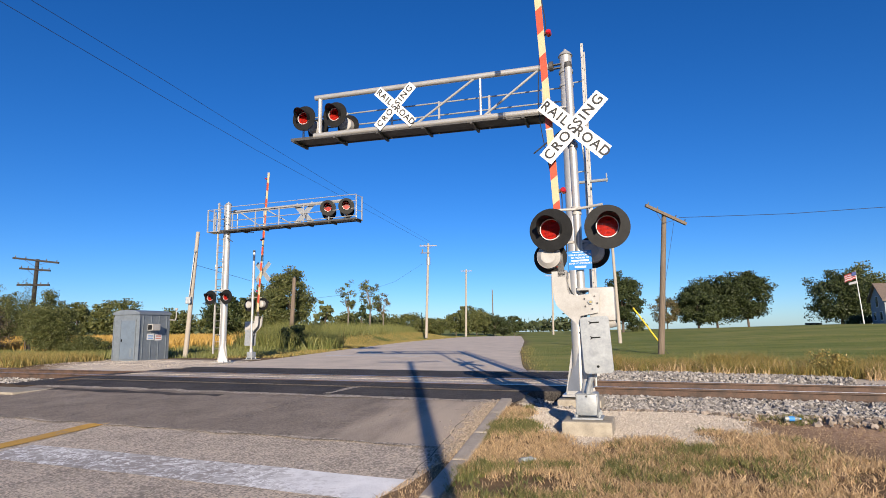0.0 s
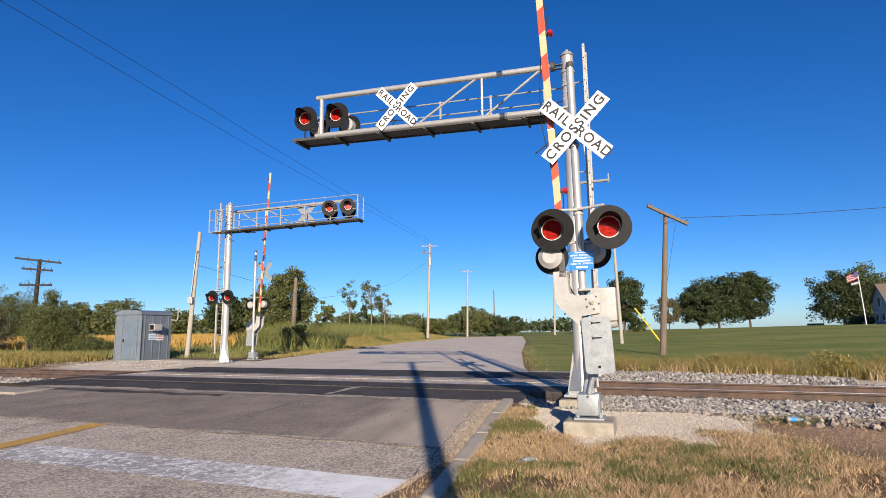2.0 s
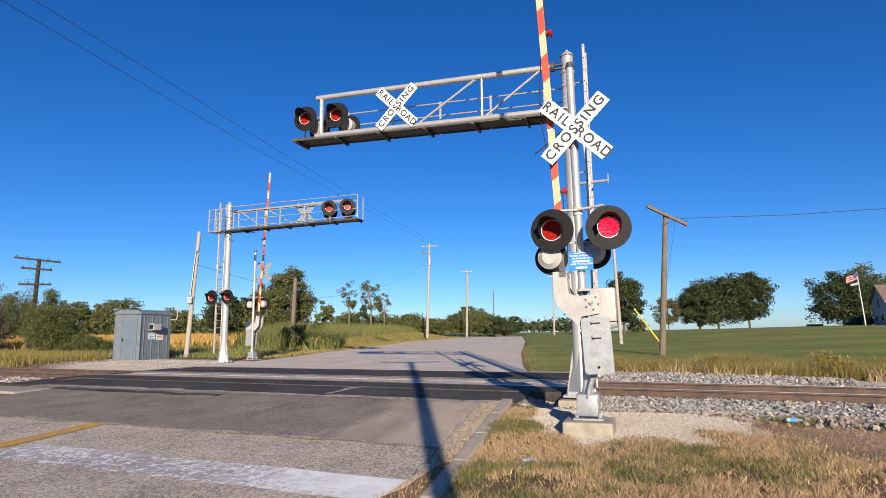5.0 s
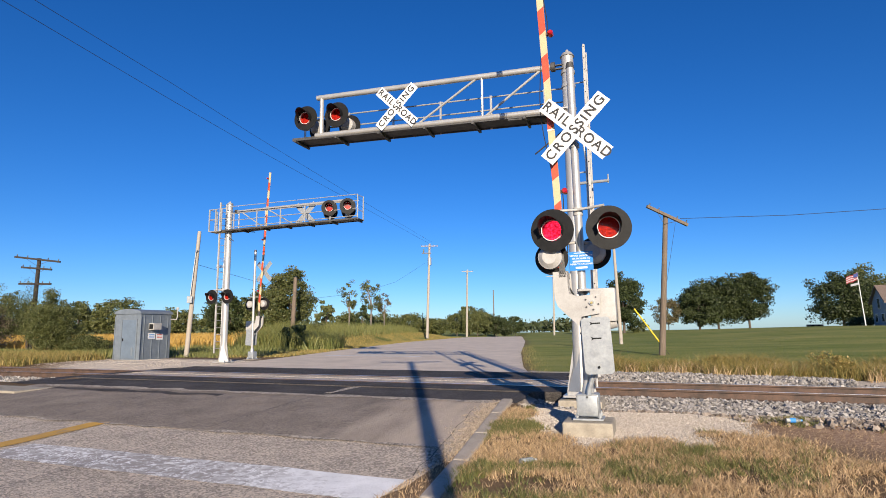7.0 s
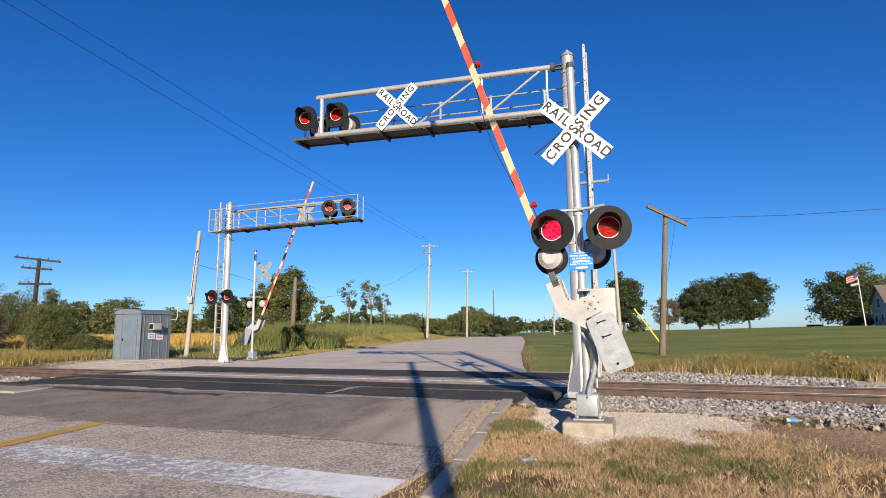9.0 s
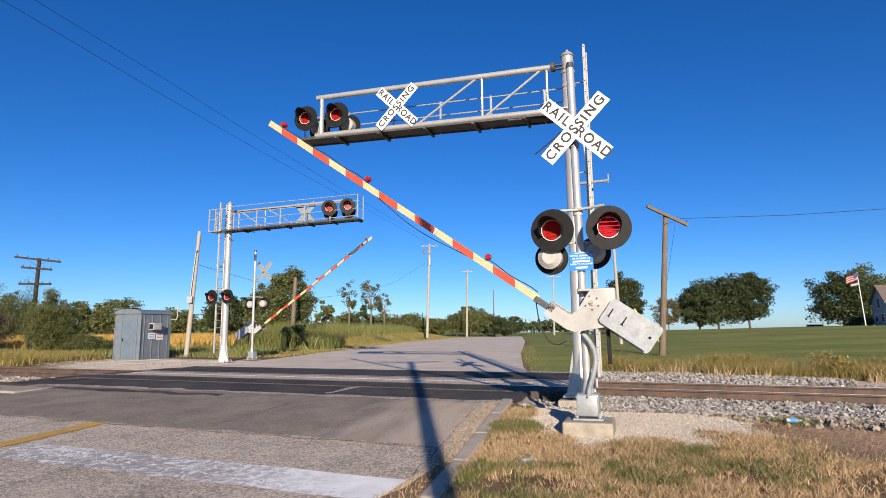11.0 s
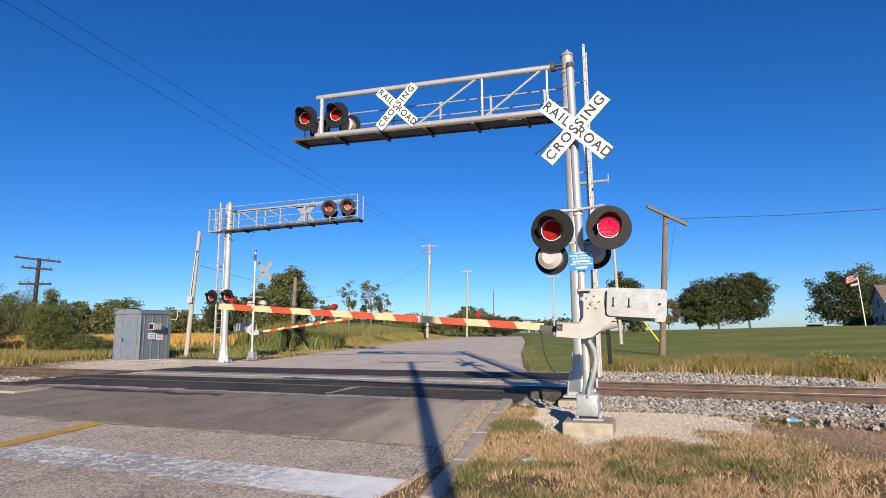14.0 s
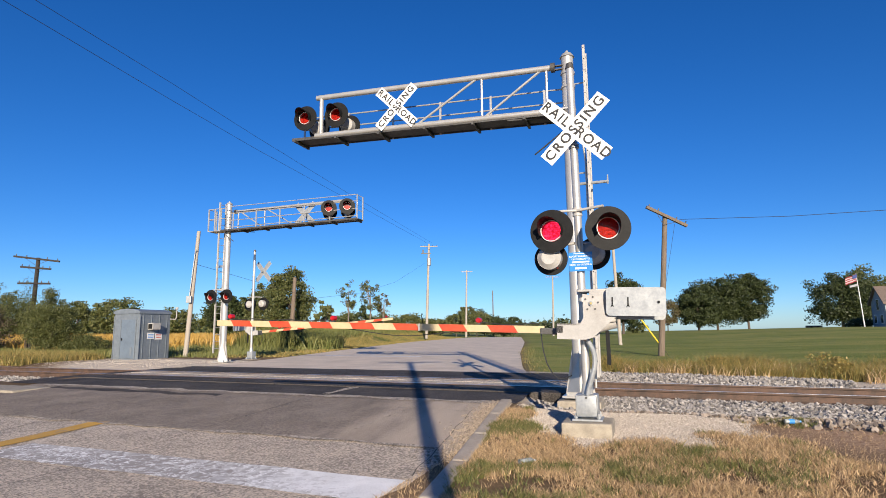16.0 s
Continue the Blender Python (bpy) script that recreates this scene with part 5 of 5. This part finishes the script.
def build_house():
    h = thing("house", pose(78.5, 94.0, 1.6, 0, 0, -112), "grey-blue gabled house with a brown shingle roof beyond the field", "house")
    w, d, e, rise = 7.0, 10.5, 4.0, 2.5
    bm = B()
    prism(bm, [(-w / 2, -1), (w / 2, -1), (w / 2, e), (0, e + rise), (-w / 2, e)], -d / 2, d / 2)
    part("wall", bm, "siding", h)
    for sx in (-1, 1):
        bm = B()
        k = rise / (w / 2)
        prism(bm, [(0, e + rise + 0.25), (0, e + rise), (sx * (w / 2 + 0.6), e - 0.6 * k), (sx * (w / 2 + 0.6), e - 0.6 * k + 0.25)], -d / 2 - 0.4, d / 2 + 0.4)
        part("roof", bm, "shingle", h)
    for x, z, tall in ((0.0, 3.6, 1.9), (-1.6, 1.2, 1.5), (1.6, 1.2, 1.5)):
        wd = part("window", box(B(), (x, -d / 2 - 0.03, z), (1.3, 0.08, tall)), "whitewood", h)
        part("pane", box(B(), (x, -d / 2 - 0.075, z), (1.08, 0.03, tall - 0.22)), "glass", wd)
    for y, z in ((-3.2, 1.6), (-0.4, 1.6)):
        wd = part("window", box(B(), (w / 2 + 0.03, y, z), (0.08, 1.2, 1.5)), "whitewood", h)
        part("pane", box(B(), (w / 2 + 0.075, y, z), (0.03, 0.98, 1.28)), "glass", wd)
    f = thing("flagpole", pose(70.3, 95, 1.75), "white flagpole with a striped flag and a smaller grey flag", "flagpole")
    part("staff", rod(B(), (0, 0, -0.3), (-0.5, 0, 8.75), 0.09, 0.05, 10), "whitewood", f)
    for i in range(7):
        bm = B()
        z = 8.55 - i * 0.17
        pts = [(-0.52 - 0.27 * k, 0.12 * math.sin(k * 1.3), z - 0.09 * k + 0.05 * math.sin(k * 1.7)) for k in range(8)]
        for a, b in zip(pts, pts[1:]):
            vs = [bm.verts.new(p) for p in (a, b, (b[0], b[1], b[2] - 0.17), (a[0], a[1], a[2] - 0.17))]
            bm.faces.new(vs)
        bmesh.ops.solidify(bm, geom=bm.faces[:], thickness=0.01)
        part("flag_stripe", bm, "flagred" if i % 2 == 0 else "flagwhite", f)
    bm = B()
    prism(bm, [(-0.5, 8.58), (-1.25, 8.35), (-1.25, 7.75), (-0.5, 7.98)], -0.16, -0.14)
    part("flag_canton", bm, "flagblue", f)
    bm = B()
    prism(bm, [(-0.42, 7.0), (-1.8, 6.65), (-1.8, 6.3), (-0.42, 6.6)], -0.02, 0.02)
    part("lower_flag", bm, "flaggrey", f)
    b = thing("trailer", pose(84.6, 130, 1.12), "low dark flat trailer on the field's skyline", "trailer")
    part("bed", box(B(), (0, 0, 0.55), (2.9, 1.6, 0.45), bevel=0.05), "steel", b)
    for x in (-1, 0.4):
        part("wheel", rod(B(), (x, -0.85, 0.35), (x, -0.65, 0.35), 0.36, seg=12), "black", b)


def build_trees():
    T = tree
    gz = lambda x, y: float(ground_z(x, y)) - 0.1
    def at(name, x, y, h, rx, rz, leaf, label, **k):
        T(name, x, y, gz(x, y), h, rx, rz, leaf, label, **k)
    at("tree", 62.0, 138, 11.2, 4.7, 5.5, "leaf_dark", "dark green broad tree in a field row", n=24000, k=170, size=0.25, trunk=0.3, crown_base=0.05)
    at("tree", 68.5, 142, 13.0, 5.7, 6.3, "leaf_dark", "tall dark green broad tree in a field row", n=28000, k=190, size=0.25, trunk=0.3, crown_base=0.05)
    at("tree", 75.2, 140, 13.9, 5.3, 6.2, "leaf_dark", "dark green broad tree at the end of a row", n=25000, k=170, size=0.25, trunk=0.3, crown_base=0.12)
    at("tree", 30.0, 95, 9.7, 3.3, 4.55, "leaf_dark", "rounded dark green tree in the field", n=22000, k=150, size=0.18, trunk=0.25, crown_base=0.05)
    at("tree", 55.2, 140, 8.6, 3.8, 3.9, "leaf_dry", "small reddish tree in the field", n=4200, k=70, size=0.22, trunk=0.13, limbs=20, crown_base=0.1)
    at("tree", 85.0, 121, 11.2, 6.6, 5.4, "leaf_dark", "large spreading tree beside the flagpole", n=24000, k=150, size=0.23, trunk=0.35, crown_base=0.05)
    at("tree", 33.4, 98, 1.9, 1.7, 0.95, "leaf_mid", "low green bush beside the round tree", n=2600, k=40, size=0.14, trunk=0.05, crown_base=0.0, category="bush")
    at("tree", 74.5, 102, 1.5, 2.6, 0.75, "leaf_dark", "clipped low hedge below the flagpole", n=4200, k=60, size=0.14, trunk=0.05, crown_base=0.0, category="hedge")
    at("tree", 93.0, 124, 12.0, 5.6, 5.4, "leaf_mid", "tree with yellowing leaves behind the house", n=13000, k=100, size=0.25, trunk=0.3)
    # tall thin trees on the bank and the trees round the stub pole
    at("tree", -12.5, 75, 7.4, 1.15, 2.0, "leaf_mid", "slender half-bare tree on the bank", n=1500, k=34, size=0.11, spread=0.35, trunk=0.1, bark="palebark")
    at("tree", -9.6, 75, 7.4, 1.35, 2.5, "leaf_mid", "slender half-bare tree on the bank", n=2200, k=40, size=0.11, spread=0.38, trunk=0.11, bark="palebark")
    at("tree", -8.0, 76, 5.2, 0.95, 1.8, "leaf_dry", "small half-bare tree on the bank", n=1200, k=26, size=0.10, spread=0.3, trunk=0.08, bark="palebark")
    at("tree", -14.9, 72, 5.0, 1.3, 2.0, "leaf_mid", "young green tree on the bank", n=900, k=24, size=0.25, trunk=0.1)
    at("tree", -10.6, 74, 3.8, 0.9, 1.8, "leaf_dark", "small dark evergreen on the bank", n=800, k=20, size=0.2, trunk=0.1)
    at("tree", -13.0, 48, 5.4, 1.9, 2.5, "leaf_mid", "bushy green tree behind the stub pole", n=20000, k=150, size=0.095, trunk=0.16)
    at("tree", -15.8, 51, 4.8, 2.2, 2.2, "leaf_mid", "bushy green tree in the hedgerow", n=16000, k=120, size=0.10, trunk=0.14)
    at("tree", -21.0, 56, 5.0, 2.2, 2.3, "leaf_dark", "dark green hedgerow tree behind the crop", n=8000, k=70, size=0.15, trunk=0.14)
    at("tree", -23.7, 34.5, 3.4, 1.35, 1.65, "leaf_mid", "dense green bush with upright shoots beside the track", n=42000, k=220, size=0.042, trunk=0.08, crown_base=0.02, category="bush", spread=0.3, limbs=24)
    at("tree", -23.9, 34.4, 4.4, 0.40, 1.5, "leaf_mid", "upright leafy shoots of a bush beside the track", n=5000, k=60, size=0.042, trunk=0.03, crown_base=0.1, category="bush", spread=0.2)
    at("tree", -21.9, 35.0, 1.35, 1.2, 0.7, "leaf_mid", "low green bush beside the track", n=20000, k=130, size=0.04, trunk=0.06, crown_base=0.02, category="bush")
    at("tree", -28.9, 39.6, 5.4, 0.55, 2.5, "leaf_mid", "green vine wrapped round the telegraph pole", n=6000, k=80, size=0.048, trunk=0.05, crown_base=0.1, category="vine", spread=0.5)
    at("tree", -30.6, 39, 4.6, 1.6, 2.0, "leaf_mid", "scrubby green bush under the telegraph pole", n=11000, k=110, size=0.05, trunk=0.06, crown_base=0.02, category="bush")
    at("tree", -31.5, 38.8, 3.4, 2.0, 1.6, "twig", "bare brown brush beside the telegraph pole", n=9000, k=120, size=0.06, trunk=0.05, crown_base=0.02, category="bush", bark="palebark", limbs=20)
    at("tree", -33.2, 40, 3.6, 2.1, 1.7, "leaf_dry", "brown brush beside the track", n=13000, k=110, size=0.055, trunk=0.06, crown_base=0.02, category="bush")
    at("tree", -47.5, 82, 6.0, 3.0, 2.7, "leaf_mid", "round green hedgerow tree behind the crop", n=9000, k=70, size=0.18, trunk=0.2)
    for x, y, h, r in ((-54, 84, 5.2, 3), (-60, 86, 5.0, 3.2), (-66, 88, 6, 3.4), (-74, 90, 5.8, 3.6), (-40, 86, 4.4, 2.6), (-35, 88, 4.2, 2.6), (-30, 84, 4.6, 2.4)):
        at("tree", x, y, h, r, h * 0.45, "leaf_mid", "hedgerow tree along the far edge of the crop", n=7000, k=60, size=0.18, trunk=0.18, crown_base=0.02)
    for x, y, h, r in ((-10.5, 92, 3.5, 3), (-5.5, 96, 3.6, 3), (-1.5, 100, 3.0, 2.6), (-15, 90, 3.4, 3), (5.4, 120, 6.5, 2.8), (9, 124, 5.2, 3), (13.5, 128, 4.0, 3), (16.5, 132, 5.0, 1.8), (2.6, 112, 4.4, 2.6), (7.0, 118, 5.0, 2.6), (11.2, 122, 4.6, 3)):
        at("tree", x, y, h, r, h * 0.45, "leaf_mid" if x < 9 else "leaf_dark", "roadside hedge tree near the crest", n=6000, k=60, size=0.17, trunk=0.12, crown_base=0.02)
    # weeds against the stub pole
    at("tree", -10.4, 39.5, 1.75, 0.95, 0.9, "leaf_dark", "dark weedy bush at the stub pole", n=2600, k=36, size=0.12, trunk=0.05, crown_base=0.0, category="bush")
    for u, q, h, r in ((3.6, 17.3, 0.75, 0.5), (6.1, 17.6, 0.6, 0.6), (8.4, 17.2, 0.8, 0.55), (10.2, 17.0, 0.7, 0.7), (1.0, 18.2, 0.55, 0.4), (12.5, 17.0, 0.8, 0.8)):
        x, y, _ = su(q, u)
        at("weed_clump", x, y, h, r, h * 0.42, "weed", "leafy weed clump beside the track", n=2600, k=40, size=0.03, trunk=0.015, crown_base=0.0, category="weed")
    # far woods on the horizon
    pts = []
    for k in range(420):
        a = radians(rng.uniform(-62, 15))
        d = rng.uniform(330, 520)
        hgt = rng.uniform(3.0, 6.5)
        w = rng.uniform(5, 11)
        q = rng.normal(size=(60, 3)) * np.array([w * 0.5, w * 0.3, hgt * 0.3]) + np.array([d * math.sin(a), d * math.cos(a), hgt * 0.5])
        pts.append(q)
    p = np.concatenate(pts)
    p[:, 2] += 0.8
    tagged(part("far_woods", leaves_mesh("far_woods", p, 1.6), "leaf_far"), "distant green woods on the horizon", "woods", kind="stuff")


def area(n, x0, x1, y0, y1, ok):
    x, y = rng.uniform(x0, x1, n), rng.uniform(y0, y1, n)
    m = ok(x, y)
    return np.column_stack([x, y])[m]


def build_grass():
    S = lambda x, y: NX * x + NY * y
    patch = lambda x, y, f: np.array([noise.noise((a * f, b * f, 0.0)) for a, b in zip(x, y)])
    a = area(38000, -0.6, 10, 3.6, 10.0, lambda x, y: (x > edge_r(y) + 0.12) & (x < 0.9 * y + 0.8) & (pad_r(x, y) > 0.98 + rng.normal(0, 0.05, len(x))) & (S(x, y) < 10.2 + rng.normal(0, 0.25, len(x))))
    keep = patch(a[:, 0], a[:, 1], 1.1) + 0.2 * rng.normal(size=len(a)) > -0.35 + 0.8 * smooth(3.0, 5.0, a[:, 0]) * smooth(6.4, 7.6, S(a[:, 0], a[:, 1]))
    a = a[keep]
    g = 0.8 * patch(a[:, 0], a[:, 1], 0.9) + 0.5 * patch(a[:, 0], a[:, 1], 3.0) + 0.16 * rng.normal(size=len(a))
    tuft = lambda c, n, r: np.repeat(c, n, 0) + rng.normal(0, r, (len(c) * n, 2))
    blades("verge_grass", tuft(a[g > 0.19], 11, 0.022), ground_z, 0.03, 0.105, 0.005, "turf", "short green and straw-coloured verge grass", 1.0)
    blades("dry_verge_grass", tuft(a[g <= 0.32], 10, 0.03), ground_z, 0.02, 0.085, 0.005, "drygrass", "dry straw-coloured verge grass", 1.5)
    st = area(34000, 3.0, 9.5, 4.5, 9.5, lambda x, y: (S(x, y) > 6.6) & (S(x, y) < 10.6) & (pad_r(x, y) > 0.9) & (x < 0.9 * y + 0.8))
    blades("straw_litter", st, ground_z, 0.012, 0.045, 0.0035, "drygrass", "scattered straw on bare soil", 2.5)
    c = area(13000, -1.3, 0.9, 3.8, 7.7, lambda x, y: (x < edge_r(y)) & (x > edge_r(y) - 0.24 * (7.7 - y)))
    blades("gutter_weeds", c, road_z, 0.015, 0.07, 0.004, "drygrass", "dry weeds in the gutter along the kerb", 1.2)
    # tall weeds past the track, both sides, and round the crossing
    def track_area(n, s0, s1, u0, u1):
        q, u = rng.uniform(s0, s1, n), rng.uniform(u0, u1, n)
        return np.column_stack([q * NX + u * NY, q * NY - u * NX])
    w = track_area(150000, 16.1, 19.6, -2.3, 18)
    uu = w[:, 0] * NY - w[:, 1] * NX
    w = w[S(w[:, 0], w[:, 1]) > 17.7 - 0.21 * (uu + 2.3)]
    w = w[patch(w[:, 0], w[:, 1], 0.9) + 0.35 * rng.normal(size=len(w)) > -0.25]
    hi = patch(w[:, 0], w[:, 1], 0.75) + 0.12 * rng.normal(size=len(w)) > 0.08
    blades("weed_patches", w[hi], ground_z, 0.15, 0.62, 0.006, "weed", "taller green patches of weeds along the track", 1.6)
    w = w[~hi]
    blades("tall_weeds", w, ground_z, 0.1, 0.42, 0.006, "weed", "tall straw and green weeds along the track", 1.1)
    w = track_area(12000, 15.9, 18.0, -1.5, 18)
    uu = w[:, 0] * NY - w[:, 1] * NX
    w = w[(S(w[:, 0], w[:, 1]) > 17.45 - 0.21 * (uu + 2.3)) & (patch(w[:, 0], w[:, 1], 1.1) > -0.1)]
    blades("dry_weeds", w, ground_z, 0.15, 0.42, 0.008, "drygrass", "dry straw weeds at the ballast edge", 0.9)
    tall = track_area(900, 16.4, 18.5, -1, 18)
    tall = tall[patch(tall[:, 0], tall[:, 1], 0.7) > 0.1]
    blades("weed_stalks", tall, ground_z, 0.4, 0.75, 0.006, "greenweed", "scattered taller green weed stalks", 0.4)
    w = area(5000, 2.4, 6.5, 16.6, 40, lambda x, y: (x > edge_r(y) - 0.1) & (x < edge_r(y) + 0.2 + rng.uniform(0, 0.8, len(x))))
    blades("road_edge_grass", w, ground_z, 0.04, 0.14, 0.006, "weed", "dry grass along the road edge", 0.9)
    w = track_area(26000, 16.2, 20.2, -46, -26.2)
    blades("track_side_grass", w, ground_z, 0.2, 0.55, 0.012, "weed", "tall dry yellow grass beside the track", 0.9)
    w = track_area(12000, 18.5, 25, -46, -26.8)
    blades("scrub_weeds", w, ground_z, 0.2, 0.5, 0.014, "greenweed", "green scrub weeds behind the track", 0.6)
    w = area(6000, -14.5, -8.5, 29.5, 38, lambda x, y: edge_l(y) - x > 2.0)
    blades("hut_side_weeds", w, ground_z, 0.08, 0.3, 0.012, "greenweed", "weeds behind the gravel by the hut", 0.6)
    w = area(60000, -22, 4, 33, 84, lambda x, y: (edge_l(y) - x > 2.6 + 0.02 * y) & (edge_l(y) - x < 14))
    blades("bank_weeds", w[w[:, 1] >= 50], ground_z, 0.3, 1.1, 0.015, "greenweed", "tall green weeds on the roadside bank", 0.7)
    blades("bank_grass", w[w[:, 1] < 50], ground_z, 0.15, 0.5, 0.016, "greenweed", "green weeds between the crop and the road", 0.8)
    w = area(16000, -14, -6.3, 38.3, 47, lambda x, y: (edge_l(y) - x > 0.5) & (x < -6.5 - 0.25 * (y - 38)) & (patch(x, y, 0.8) > -0.25))
    blades("roadside_weeds", w, ground_z, 0.35, 1.45, 0.022, "greenweed", "tall leafy green weeds at the road edge", 0.9)
    y = rng.uniform(29, 95, 60000)
    w = np.column_stack([edge_l(y) - 0.05 - rng.uniform(0, 1, 60000) * (2.9 + 0.025 * y), y])
    blades("mown_bank", w, ground_z, 0.04, 0.15, 0.016, "weed", "mown straw-coloured roadside bank", 0.8)
    w = area(42000, -75, -13.5, 40, 84, lambda x, y: (edge_l(y) - x > 8) & (x > -1.0 * y))
    blades("ripe_crop", w, ground_z, 0.7, 0.98, 0.06, "soy", "ripe golden crop in the field", 0.5, "crop")
    w = area(40000, 3, 40, 17, 46, lambda x, y: (x > edge_r(y) + 0.1) & (S(x, y) > 18.5 - 1.5 * (x < 5)) & (x < 0.85 * y + 3))
    blades("field_grass", w, ground_z, 0.03, 0.09, 0.006, "lawnblade", "mown green grass of the field", 0.9)


def build_litter():
    b = thing("plastic_bottle", pose(0.92, 6.6, float(ground_z(0.92, 6.6)) + 0.045, 0, 0, 25), "crushed clear plastic bottle lying in the grass", "bottle")
    bm = B()
    rod(bm, (-0.09, 0, 0), (0.06, 0, 0), 0.034, 0.036, 14)
    rod(bm, (0.06, 0, 0), (0.10, 0, 0), 0.036, 0.014, 14)
    part("bottle_body", bm, "plastic", b, smooth=True)
    part("cap", rod(B(), (0.10, 0, 0), (0.12, 0, 0), 0.015, seg=12), "whitepaint", b)
    x, y = 4.8, 8.05
    b = thing("water_bottle", pose(x, y, float(ground_z(x, y)) + 0.08, 0, 0, -10), "clear water bottle with blue label on the ballast", "bottle")
    bm = B()
    rod(bm, (-0.09, 0, 0), (0.06, 0, 0), 0.032, seg=14)
    rod(bm, (0.06, 0, 0), (0.10, 0, 0), 0.032, 0.013, 14)
    part("bottle_body", bm, "plastic", b, smooth=True)
    part("bottle_label", rod(B(), (-0.04, 0, 0), (0.03, 0, 0), 0.0335, seg=14), "bluelabel", b)
    part("cap", rod(B(), (0.10, 0, 0), (0.118, 0, 0), 0.014, seg=12), "bluelabel", b)


# ---- build ----
build_ground()
build_road()
build_track()
kerb([(-8.92, -29.6), (-0.155, 5.5), (1.165, 10.75)], "weathered concrete kerb along the lane")
apron = thing("concrete_slab", TR @ pose(0, 9.42, 0.105), "weathered concrete slabs edging the road beside the track", "concrete slab", kind="structure")
for k in range(3):
    part("slab", box(B(), (-15.9 - 2.42 * k, 0, 0), (2.4, 0.95, 0.3), bevel=0.03), "found", apron)
near_gate = gate_signal(pose(2.0, 8.05, 0.34, 0, 0, 160) @ pose(0, 0, 0, 0, 0.65, 0), "aluminium crossing signal with crossbuck, lamps and gate on concrete base", 6.52, True)
far_gate = gate_signal(pose(-9.12, 27.2, 0.3, 0, 0, -20), "crossing signal seen from behind with swinging gate arm, across the track", 7.5, False, (0.40, 0.19, 4.18, -8))
cantilever(pose(2.63, 11.1, 0.3, 0, 0, 160), "aluminium cantilever signal bridge with lamps and crossbuck over the lane", 0.036)
cantilever(pose(-9.46, 24.6, 0.3, 0, 0, -20), "aluminium cantilever signal bridge seen from behind, with ladder and handrail", 0.006)
mast_lamps(pose(-9.58, 24.35, 3.1, 0, 0, 160))
build_poles()
build_hut()
build_house()
build_trees()
build_litter()
build_stones()
build_grass()


# ---- what moves ----
def motions():
    for (arm, (px, py, pz), cable), rows in zip(GATES, (ANGLES_NEAR, ANGLES_FAR)):
        walk(arm, [(t, pose(px, py, pz, 0, -a, 0)) for t, a in rows])
        walk(cable, [(t, pose(0.74, -0.27, -0.37, 0, a, 0)) for t, a in rows])
    # the added slats open and close over the steady light to make it flash
    for slats, first in ((FLASH_RIGHT, 4.92), (FLASH_LEFT, 4.3625)):
        turns = [(0.0, 0)]
        if slats is FLASH_RIGHT:
            turns += [(4.1, 0), (4.16, 80), (4.34, 80), (4.40, 0)]
        t = first
        while t < 15.9:
            turns += [(t - 0.02, 0), (t + 0.04, 80)]
            if t + 0.55 < 15.95:
                turns += [(t + 0.48, 80), (t + 0.54, 0)]
            t += 1.115
        turns.append((16.0, turns[-1][1]))
        for slat, z in slats:
            walk(slat, [(q, pose(0, -0.045, z, a, 0, 0)) for q, a in turns])


motions()
